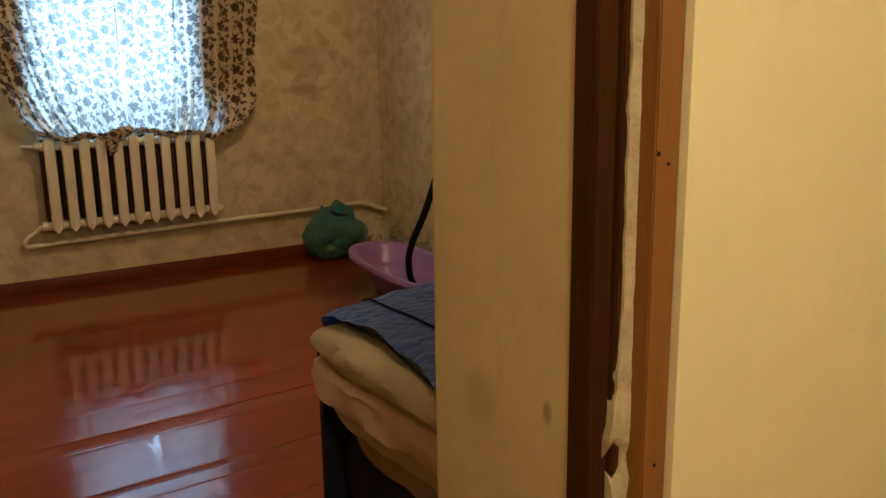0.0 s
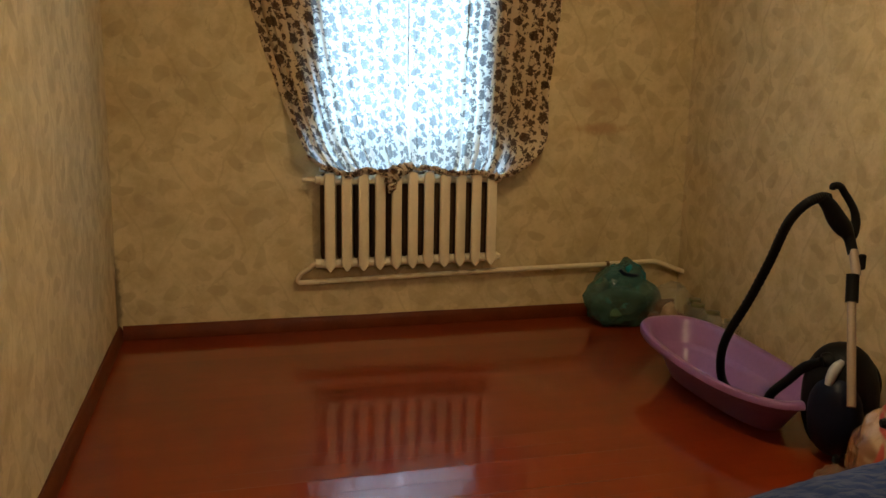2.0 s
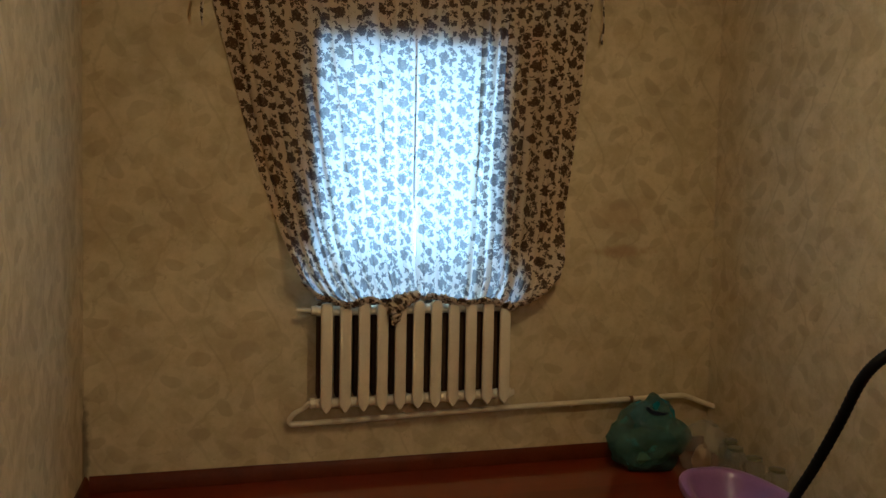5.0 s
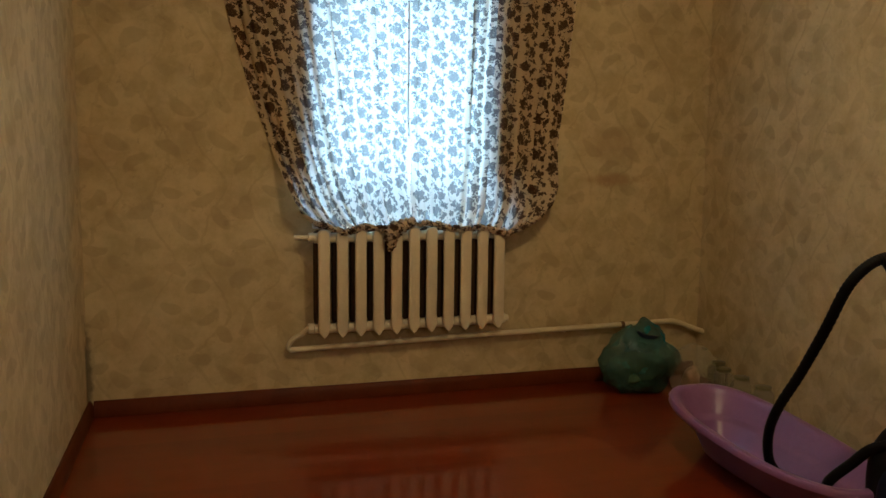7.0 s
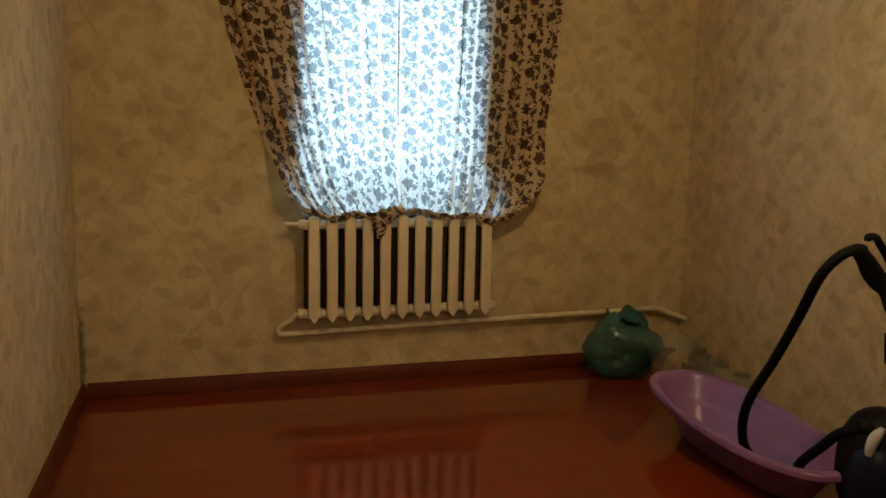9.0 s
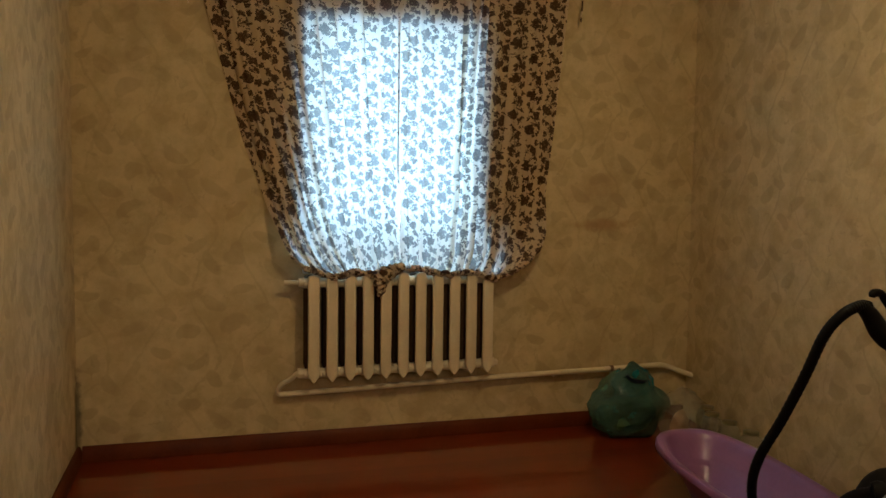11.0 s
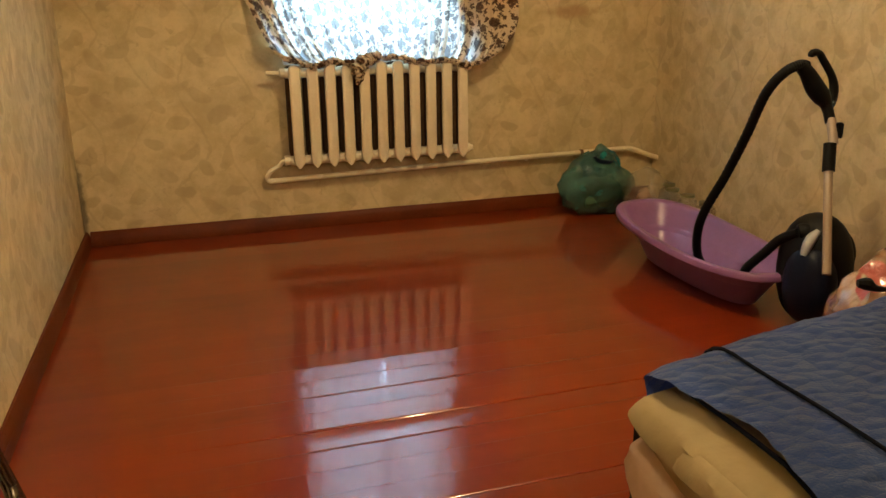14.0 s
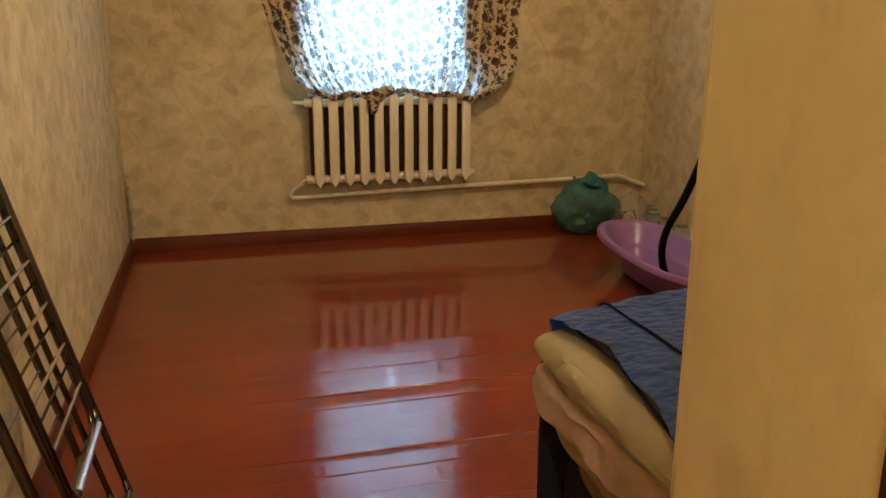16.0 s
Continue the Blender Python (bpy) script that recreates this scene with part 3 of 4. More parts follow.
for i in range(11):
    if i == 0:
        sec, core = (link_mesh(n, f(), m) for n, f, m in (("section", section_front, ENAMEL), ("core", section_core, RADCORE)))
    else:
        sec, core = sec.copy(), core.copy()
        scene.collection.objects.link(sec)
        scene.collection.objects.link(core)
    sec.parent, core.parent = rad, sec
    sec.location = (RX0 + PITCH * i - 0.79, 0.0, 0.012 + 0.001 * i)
    tagged(core, "back of the section, coloured dark for the shade in the gaps")
part("plug", lathe([(0.012, 0), (0.027, 0.002), (0.027, 0.012), (0.018, 0.014), (0.018, 0.030), (0.008, 0.031)], (RX0 + PITCH * 10 + 0.0486, 5.328, 0.448), 6, axis=Matrix.Rotation(radians(90), 3, "Y")), ENAMEL, rad)
part("plug", lathe([(0.012, 0), (0.027, 0.002), (0.027, 0.012), (0.018, 0.014), (0.018, 0.022), (0.008, 0.023)], (RX0 + PITCH * 10 + 0.0486, 5.328, 0.938), 6, axis=Matrix.Rotation(radians(90), 3, "Y")), ENAMEL, rad)
part("inlet_stub", sweep([(RX0 - 0.04, 5.33, 0.93, 0.026), (RX0 - 0.075, 5.33, 0.93, 0.024), (RX0 - 0.078, 5.33, 0.93, 0.012), (RX0 - 0.15, 5.335, 0.932, 0.011)], 0.012, 10, 1, smooth=False), ENAMEL, rad)
for x in (0.50, 1.09):
    part("bracket", box(x - 0.008, x + 0.008, 5.33, BACK, 0.86, 0.885), ENAMEL, rad, bevel=0.002)

pipe = thing("heating_pipe", (1.3, 5.40, 0.30), "cream-painted heating pipe along the wall with a rusty coupling", "pipe")
part("run", sweep([(0.125, 5.395, 0.310), (0.45, 5.395, 0.318), (1.37, 5.395, 0.342), (2.10, 5.395, 0.354), (2.42, 5.395, 0.362), (2.50, 5.395, 0.358), (2.60, 5.39, 0.322), (2.71, 5.38, 0.282)], 0.0155, 12, 5), ENAMEL, pipe)
part("return_bend", sweep([(RX0 - 0.04, 5.33, 0.437), (RX0 - 0.085, 5.335, 0.434), (0.185, 5.36, 0.402), (0.14, 5.38, 0.372), (0.118, 5.395, 0.335), (0.128, 5.395, 0.312), (0.17, 5.395, 0.311)], 0.0135, 12, 5), ENAMEL, pipe)
part("nut", lathe([(0.012, 0), (0.028, 0.0), (0.028, 0.03), (0.012, 0.03)], (RX0 - 0.079, 5.332, 0.437), 8, axis=Matrix.Rotation(radians(90), 3, "Y")), ENAMEL, pipe)
part("coupling", lathe([(0.016, 0), (0.020, 0.0), (0.020, 0.02), (0.016, 0.02)], (2.125, 5.395, 0.3545), 10, axis=Matrix.Rotation(radians(90), 3, "Y")), RUST, pipe, "rust-stained pipe coupling")
for x in (0.75, 1.75, 2.3):
    part("pipe_clip", box(x - 0.006, x + 0.006, 5.395, BACK, 0.325, 0.335), ENAMEL, pipe)

# ---- curtains ----
def outline(points, z):
    zs, xs = [p[1] for p in points], [p[0] for p in points]
    return float(np.interp(z, zs[::-1], xs[::-1]))


LEFT_EDGE = [(-0.331, 2.700), (-0.267, 2.450), (-0.166, 2.070), (-0.062, 1.690), (0.026, 1.440), (0.073, 1.305), (0.148, 1.120), (0.223, 1.015), (0.288, 0.975)]
RIGHT_EDGE = [(1.837, 2.700), (1.817, 2.600), (1.775, 2.200), (1.735, 1.790), (1.695, 1.470), (1.687, 1.350), (1.647, 1.210), (1.587, 1.090), (1.500, 0.985), (1.425, 0.945)]
MID = [(0.775, 2.70), (0.775, 1.45), (0.772, 1.03)]


def hem_z(left, u):
    if left:
        return 0.972 + 0.030 * u + 0.010 * math.sin(u * 17) + 0.11 * (max(0.0, 0.16 - u) / 0.16) ** 2
    return 1.006 - 0.060 * u + 0.010 * math.sin(u * 14) + 0.15 * (max(0.0, u - 0.82) / 0.18) ** 2


def curtain_span(left, z):
    if left:
        return outline(LEFT_EDGE, z), outline(MID, z) + 0.012
    slit = 0.0 if z > 1.55 else 0.018 * math.sin(min(1, (1.55 - z) / 0.4) * math.pi)
    return outline(MID, z) + slit, outline(RIGHT_EDGE, z)


def lay_uv(bm, where):
    """Lays the print's metres on every corner."""
    layer_uv = bm.loops.layers.uv.new("print")
    for f in bm.faces:
        for loop in f.loops:
            loop[layer_uv].uv = where(loop.vert)
    return bm


def curtain_panel(left):
    bm = bmesh.new()
    printed = {}
    nu, nv, tail = 320, 80, 5
    vs = []
    rnd = random.Random(4 if left else 9)
    pleats = sorted(rnd.uniform(0.03, 0.97) for _ in range(15))
    depths = [rnd.uniform(0.006, 0.020) for _ in pleats]
    widths = [rnd.uniform(0.010, 0.024) for _ in pleats]
    folds = [(rnd.uniform(0.04, 0.12) + 0.88 * k / 6, rnd.uniform(0.010, 0.019), rnd.uniform(1.5, 2.6)) for k in range(7)]
    for j in range(nv + tail + 1):
        s = min(j / nv, 1.0)
        row = []
        for i in range(nu + 1):
            u = i / nu
            hem = hem_z(left, u)
            z = 2.70 + (hem - 2.70) * s
            a, b = curtain_span(left, z)
            x = a + (b - a) * u
            spot = (0.6 * u * 1.25 + 0.45 * (x - 0.775) + (0.0 if left else 2.31), z)
            y = 5.408
            for p, w, c in folds:
                q = (u - p - 0.010 * math.sin(2.5 * s + 30 * p)) / w
                x -= c * w * (b - a) * q * math.exp(-q * q) * (1 - 0.5 * s * s) * min(1.0, u / 0.1, (1 - u) / 0.1)
                y += 0.008 * (2 * u - 1) / 2 - 0.004 * math.tanh(q)
            for p, d, w in zip(pleats, depths, widths):
                drift = p + 0.012 * math.sin(3 * s + 20 * p)
                y -= d * math.exp(-((u - drift) / w) ** 2)
            y += 0.006 * math.sin(u * 31 + 1.3 * s) + 0.005 * turb(x * 4, s * 3, 0, 2.0, 3.0 if left else 6.0)
            tuck = max(0.0, (s - 0.80) / 0.20)
            y -= 0.145 * tuck * tuck * (3 - 2 * tuck)
            z += 0.010 * tuck * math.sin(u * 60 + 4 * math.sin(u * 9))
            if j > nv:
                f = (j - nv) / tail
                y, z = y + (5.446 - y) * f, z - 0.014 * math.sin(f * math.pi / 2)
            side = min(1.0, max(0.0, WX0 - 0.05 - x, x - WX1 - 0.05) / 0.12)
            y = min(y + 0.026 * side * (1 - tuck), 5.443)
            vert = bm.verts.new((x, y + (0.003 if left else -0.003), z))
            printed[vert] = spot
            row.append(vert)
        vs.append(row)
    for r, q in zip(vs, vs[1:]):
        for i in range(nu):
            bm.faces.new((r[i], q[i], q[i + 1], r[i + 1]))
    return lay_uv(bm, lambda vert: printed[vert])


for left in (True, False):
    cur = thing("curtain", (0.35 if left else 1.2, 5.30, 0.98), "beige curtain with dark brown floral print, knotted above the radiator" if left else "beige curtain with dark brown floral print, its hem tucked up", "curtain", "window curtains")
    part("cloth", curtain_panel(left), CURTAIN, cur)
    pts = []
    for k in range(27):
        u = k / 26
        z = hem_z(left, u)
        a, b = curtain_span(left, z)
        pts.append((a + (b - a) * u, 5.250 + 0.010 * math.sin(k * 1.7) + 0.06 * (abs(2 * u - 1) ** 8), z - 0.004 + 0.006 * math.sin(k * 2.9), (0.011 + 0.009 * abs(math.sin(k * 2.3))) * (0.5 if k in (0, 26) else 1)))
    part("rolled_hem", lay_uv(sweep(pts, 0.02, 10, 4, ridge=0.16), lambda v: (1.6 * v.co.x + v.co.y, 1.6 * v.co.z)), CURTAIN, cur, "twisted rolled-up hem")
    if left:
        part("knot", lay_uv(sweep([(0.78, 5.245, 1.020, 0.020), (0.725, 5.230, 1.002, 0.034), (0.67, 5.222, 0.976, 0.040), (0.640, 5.218, 0.940, 0.036), (0.650, 5.218, 0.900, 0.028), (0.635, 5.220, 0.858, 0.008)], 0.02, 10, 4, ridge=0.14), lambda v: (1.6 * v.co.x, 1.6 * v.co.z)), CURTAIN, cur, "knotted tail of the curtain hanging down")
    x = -0.33 if left else 1.845
    part("cord", lay_uv(sweep([(x, 5.33, 2.70, 0.004), (x + 0.006, 5.33, 2.52, 0.005), (x - 0.004, 5.33, 2.45, 0.008), (x, 5.33, 2.36 if left else 2.42, 0.004)], 0.005, 8, 4), lambda v: (v.co.x, v.co.z)), CURTAIN, cur, "short hanging cord")
rod = thing("curtain_rod", (0.72, 5.33, 2.72), "thin metal curtain rod above the window", "curtain rod")
part("rod", sweep([(-0.42, 5.33, 2.72), (1.94, 5.33, 2.72)], 0.009, 12, 2), DULLSTEEL, rod)
for x in (-0.38, 1.90):
    part("holder", box(x - 0.01, x + 0.01, 5.33, BACK, 2.70, 2.735), DULLSTEEL, rod, bevel=0.003)

# ---- baby bath ----
bath = thing("baby_bath", (1.93, 3.85, 0.0), "lilac plastic baby bath standing on the floor", "baby bath")


def bath_ring(s, z_off, shrink, n=48):
    """A ring of the bath's outline; the head end (large y) stands higher."""
    out = []
    for k in range(n):
        a = 2 * math.pi * k / n
        c, d = math.cos(a), math.sin(a)
        y = 3.85 + (0.59 - shrink) * (abs(d) ** 0.8) * (1 if d > 0 else -1)
        wide = (0.252 - shrink * 0.8) * (1.0 + 0.05 * d)
        x = 1.985 + 0.02 * (y - 3.85) + wide * (abs(c) ** 0.72) * (1 if c > 0 else -1)
        rim = 0.205 + 0.062 * max(0, (y - 3.45) / 1.0) ** 1.6
        out.append((x, y, rim * s + z_off))
    return out


rings = [bath_ring(*r) for r in ((0.0, 0.004, 0.215), (0.05, 0.0, 0.185), (0.5, 0, 0.120), (0.84, 0, 0.060), (0.86, 0, 0.016), (0.84, 0, 0.002), (0.87, 0, -0.004), (0.95, 0, -0.003), (0.99, 0, 0.004), (1.0, 0, 0.014), (0.995, 0, 0.034), (0.96, 0, 0.047),
                                 (0.88, 0, 0.056), (0.60, 0, 0.102), (0.52, 0, 0.118), (0.50, 0, 0.134), (0.46, 0, 0.142), (0.18, 0.008, 0.182), (0.09, 0.008, 0.205), (0.06, 0.008, 0.238))]
part("tub", rings_mesh(bmesh.new(), rings), LILAC, bath)
# ---- vacuum cleaner ----
vac = thing("vacuum_cleaner", (2.0, 3.2, 0.0), "black and navy canister vacuum cleaner parked upright beside the bath", "vacuum cleaner")


def superbody(centre, radii, power=2.6, n=28, m=16, cut=None):
    rings = []
    for j in range(m + 1):
        t = -math.pi / 2 + math.pi * j / m
        ct, st = math.cos(t), math.sin(t)
        e = 2 / power
        ring = []
        for k in range(n):
            a = 2 * math.pi * k / n
            f = lambda v: math.copysign(abs(v) ** e, v)
            r = max(f(ct), 0.004)
            ring.append((centre[0] + radii[0] * r * f(math.cos(a)), centre[1] + radii[1] * r * f(math.sin(a)), centre[2] + radii[2] * f(st)))
        rings.append(ring)
    return rings_mesh(bmesh.new(), rings)


part("body", superbody((2.085, 3.22, 0.232), (0.128, 0.150, 0.230), 2.25), BLACKPLASTIC, vac)
part("front_shell", superbody((2.015, 3.160, 0.190), (0.088, 0.110, 0.165), 2.2), NAVYPLASTIC, vac, "glossy navy front shell")
for x in (2.03, 2.205):
    part("wheel", lathe([(0.02, -0.02), (0.085, -0.018), (0.095, -0.010), (0.095, 0.010), (0.085, 0.018), (0.03, 0.02)], (x, 3.24, 0.12 if x < 2.1 else 0.29), 24, axis=Matrix.Rotation(radians(90), 3, "Y")), BLACKPLASTIC, vac)
part("inlet_collar", sweep([(2.03, 3.20, 0.385, 0.034), (2.005, 3.21, 0.398, 0.034), (1.985, 3.22, 0.395, 0.028)], 0.03, 14, 3), BLACKPLASTIC, vac, "black hose collar")
part("trim", sweep([(1.962, 3.15, 0.320, 0.014), (1.972, 3.15, 0.355, 0.020), (1.990, 3.15, 0.388, 0.021), (2.018, 3.15, 0.412, 0.012)], 0.015, 10, 3), GREYPLASTIC, vac, "light grey trim")
part("latch", box(1.915, 1.94, 3.02, 3.045, 0.055, 0.085), BLACKPLASTIC, vac, bevel=0.004)
part("hose", sweep([(1.990, 3.28, 1.035), (1.952, 3.28, 1.040), (1.897, 3.30, 1.008), (1.866, 3.35, 0.925), (1.876, 3.45, 0.752), (1.868, 3.55, 0.565), (1.838, 3.63, 0.397), (1.846, 3.68, 0.276), (1.893, 3.72, 0.150), (1.95, 3.70, 0.075), (1.99, 3.60, 0.060), (1.95, 3.48, 0.11), (1.918, 3.42, 0.188), (1.952, 3.36, 0.272), (1.972, 3.30, 0.344), (1.990, 3.22, 0.392)], 0.0195, 12, 14, ridge=0.055), BLACKPLASTIC, vac, "black ribbed suction hose")
tube = part("wand", sweep([(1.940, 3.00, 0.29), (2.058, 3.19, 0.70)], 0.0165, 14, 2), TUBE, vac, "metal suction tube")
part("collar", sweep([(2.043, 3.165, 0.645), (2.067, 3.20, 0.745)], 0.024, 14, 2), BLACKPLASTIC, tube)
part("joint", sweep([(2.074, 3.19, 0.745), (2.090, 3.235, 0.835)], 0.018, 14, 2), TUBE, tube)
part("clip", box(2.090, 2.112, 3.185, 3.21, 0.765, 0.825), BLACKPLASTIC, tube, bevel=0.004)
part("grip", sweep([(2.090, 3.235, 0.82, 0.020), (2.085, 3.26, 0.88, 0.022), (2.065, 3.27, 0.915, 0.034), (2.03, 3.275, 0.955, 0.036), (1.995, 3.28, 1.005, 0.030), (1.955, 3.28, 1.04, 0.024)], 0.03, 12, 4), BLACKPLASTIC, vac, "black hose grip")
part("handle_loop", sweep([(2.08, 3.262, 0.875, 0.020), (2.110, 3.27, 0.895, 0.021), (2.122, 3.275, 0.945, 0.018), (2.108, 3.28, 0.995, 0.015), (2.06, 3.28, 1.055, 0.014), (2.035, 3.28, 1.082, 0.014), (2.005, 3.28, 1.082, 0.015), (2.00, 3.28, 1.068, 0.010)], 0.016, 12, 5), BLACKPLASTIC, vac)

# ---- bags and jars in the far corner ----
def lumpy(centre, radii, seed, rough=0.25, top=0.0, sub=4):
    bm = bmesh.new()
    bmesh.ops.create_icosphere(bm, subdivisions=sub, radius=1.0)
    for v in bm.verts:
        d = v.co.normalized()
        n = turb(d.x, d.y, d.z, 1.7, seed) * rough + turb(d.x, d.y, d.z, 4.3, seed) * rough * 0.5 + abs(turb(d.x, d.y, d.z, 9.0, seed)) * rough * 0.25
        r = 1 + n
        z = d.z * r
        if z > 0 and top:
            r *= 1 - top * z ** 1.5
        p = Vector((d.x * r * radii[0], d.y * r * radii[1], max(z, -0.92) * radii[2]))
        v.co = Vector(centre) + p + Vector((0, 0, 0.92 * radii[2]))
    return bm


bag = thing("plastic_bag", (2.13, 5.20, 0.0), "full blue-green translucent plastic bag tied in the corner", "plastic bag")
part("film", lumpy((2.145, 5.20, 0.002), (0.238, 0.16, 0.215), 3.1, 0.26, 0.50), GREENFILM, bag)
part("neck", lumpy((2.175, 5.21, 0.215), (0.130, 0.09, 0.098), 8.4, 0.30, 0.05, 4), TEALFILM, bag, "knotted blue-green neck of the bag")
part("filling", lumpy((2.14, 5.20, 0.012), (0.165, 0.115, 0.125), 5.2, 0.3, 0.2, 3), LEAFGREEN, bag, "dark green contents showing through the film")
part("tie", sweep([(2.09, 5.13, 0.375, 0.010), (2.12, 5.12, 0.345, 0.014), (2.18, 5.11, 0.335, 0.012), (2.22, 5.12, 0.335, 0.006)], 0.01, 8, 3), NAVYPLASTIC, bag, "dark knot of the bag")

clear = thing("plastic_bag", (2.42, 5.0, 0.0), "crumpled clear plastic bag leaning beside the jars", "plastic bag")
part("film", lumpy((2.44, 5.08, 0.002), (0.15, 0.12, 0.150), 12.3, 0.30, 0.25), CLEARFILM, clear)
part("filling", lumpy((2.40, 5.05, 0.02), (0.05, 0.05, 0.075), 2.7, 0.3, 0.2, 3), STAIN, clear, "reddish contents of the bag")


def jar(x, y, h, r):
    ob = thing("glass_jar", (x, y, 0.0), "clear glass preserving jar with a tin lid by the wall", "jar", "jars by the wall")
    prof = [(r * 0.9, 0.0), (r, 0.008), (r, h * 0.74), (r * 0.93, h * 0.82), (r * 0.62, h * 0.92), (r * 0.62, h), (r * 0.55, h), (r * 0.55, h * 0.92), (r * 0.88, h * 0.81), (r * 0.95, h * 0.73), (r * 0.95, 0.012), (r * 0.85, 0.008)]
    part("glass", lathe(prof, (x, y, 0), 24), GLASS, ob)
    part("lid", lathe([(r * 0.6, h - 0.012), (r * 0.68, h - 0.012), (r * 0.69, h + 0.002), (r * 0.6, h + 0.004)], (x, y, 0), 24), LID, ob, "greenish tin lid")


for x, y, h, r in ((2.50, 4.88, 0.190, 0.060), (2.50, 4.72, 0.185, 0.060), (2.51, 4.55, 0.178, 0.060), (2.57, 5.03, 0.185, 0.060)):
    jar(x, y, h, r)

# ---- folded bed with bedding ----
def far_side(x):
    return 1.715 + 0.215 * (x - 0.36) - 0.03 * max(0, x - 0.9)


def layer(z0, z1, nose, lobes, seed, back=1.75, wave=0.012, droop=0.10, near=0.99, side=0.0, crisp=0.045):
    """A folded textile: rounded noses at its end, flat on top, drooping at its far side."""
    bm = bmesh.new()
    prof = []
    for l in range(lobes):
        a0 = z0 + (z1 - z0) * l / lobes
        a1 = z0 + (z1 - z0) * (l + 1) / lobes
        h = (a1 - a0) / 2
        for k in range(9):
            t = -math.pi / 2 + math.pi * k / 8
            prof.append((nose + 0.05 + (0.012 * (l % 2)) - (0.05) * math.cos(t) ** 0.7 if abs(math.cos(t)) > 1e-6 else nose + 0.05, a0 + h + h * math.sin(t)))
    prof = [(back, z0)] + prof + [(back, z1)]
    rings = []
    n = 46
    for i in range(n + 1):
        s = i / n
        ring = []
        for j, (x, z) in enumerate(prof):
            ylim = far_side(min(x, 1.7)) - side
            y = near + (ylim - near) * s
            d = ylim - y
            lift = droop * math.exp(-d / 0.05) * (z1 - z) / (z1 - z0)
            end = math.sqrt(max(0.0, 1 - max(0, 1 - d / crisp) ** 2))
            mid = (z0 + z1) / 2
            zz = z + lift
            zz = mid + lift * 0.3 + (zz - mid - lift * 0.3) * (0.35 + 0.65 * end)
            w = wave * (turb(y * 2.2, j * 0.25, seed, 2.4, seed) + 0.5 * turb(y * 2, j * 0.5, seed, 6.0, seed))
            ring.append((x + (w * 1.6 if x < 1 else 0) + (0.03 * (1 - end) if x < 0.9 else 0), y, zz + w * 0.8))
        rings.append(ring)
    return rings_mesh(bm, rings)


bed = thing("folding_bed", (1.0, 1.35, 0.0), "black folded bed standing against the entry wall under bedding", "bed")
part("mattress", layer(0.16, 0.40, 0.40, 1, 1.0, 1.72, 0.006, 0.0, side=0.03), BLACKCLOTH, bed, "black cloth-covered folded mattress")
for x in (0.44, 1.66):
    part("frame_tube", sweep([(x, 1.02, 0.15), (x, far_side(x) - 0.03, 0.15)], 0.014, 10, 2), BLACKPLASTIC, bed)
    part("leg", sweep([(x, 1.05, 0.0), (x, 1.05, 0.15)], 0.013, 10, 2), BLACKPLASTIC, bed)
    part("leg", sweep([(x, far_side(x) - 0.06, 0.0), (x, far_side(x) - 0.06, 0.15)], 0.013, 10, 2), BLACKPLASTIC, bed)
bm = bmesh.new()
rings = []
for x in np.linspace(0.356, 1.78, 14):
    y = far_side(float(x))
    rings.append([(x, y - 0.016, 0.03), (x, y + 0.004, 0.03), (x, y + 0.004, 0.64), (x, y - 0.002, 0.652), (x, y - 0.010, 0.652), (x, y - 0.016, 0.64)])
part("side_panel", rings_mesh(bm, rings), BLACKCLOTH, bed, "black cloth-covered side panel")
whole("blanket", layer(0.375, 0.462, 0.385, 1, 4.0, wave=0.016, droop=0.05, side=0.11), BROWN, "folded brown woollen blanket in the pile of bedding", "blanket", "folded bedding")
whole("blanket", layer(0.455, 0.518, 0.352, 1, 17.0, wave=0.014, droop=0.05, side=0.07, crisp=0.03), CREAM, "folded cream cotton blanket in the pile of bedding", "blanket", "folded bedding")
whole("blanket", layer(0.508, 0.622, 0.322, 1, 7.0, wave=0.016, droop=0.085, side=0.006, crisp=0.035), PINK, "folded faded pink cotton blanket in the pile of bedding", "blanket", "folded bedding")
duvet = thing("duvet", (0.9, 1.35, 0.55), "thick beige cotton duvet folded under the blue quilt", "duvet", "folded bedding")
part("lower_fold", layer(0.600, 0.690, 0.322, 1, 9.0, wave=0.009, droop=0.055, side=0.010, crisp=0.030), CREAM, duvet)
part("upper_fold", layer(0.612, 0.683, 0.312, 1, 13.0, wave=0.006, droop=0.0, side=0.135, crisp=0.06), CREAM, duvet)

quilt = thing("quilt", (1.0, 1.35, 0.69), "crinkled blue quilt with navy piping spread over the folded bedding", "quilt")


def quilt_top(x, s):
    """Place on the quilt: x along the bed, s from the wall side (0) over the far side (1 and more)."""
    y0, y1 = 0.975, far_side(x) + 0.012
    y = y0 + (y1 - y0) * min(s, 1.0)
    edge = max(0.0, s - 1.0)
    z = 0.726 + 0.010 * math.sin(min(1, max(0, (x - 0.34) / 1.3)) * math.pi) + 0.008 * turb(x * 2, y * 2, 0, 2.0, 2.0)
    over = max(0.0, (min(s, 1.0) - 0.90) / 0.10)
    z -= 0.026 * over ** 2.6
    if edge:
        z -= edge * 0.55
        y += 0.012 * math.sin(edge * 9)
    nose = max(0.0, (0.45 - x) / 0.10)
    z -= (0.012 + 0.02 * max(0.0, 0.55 - s)) * nose ** 2
    return Vector((x, y, z))


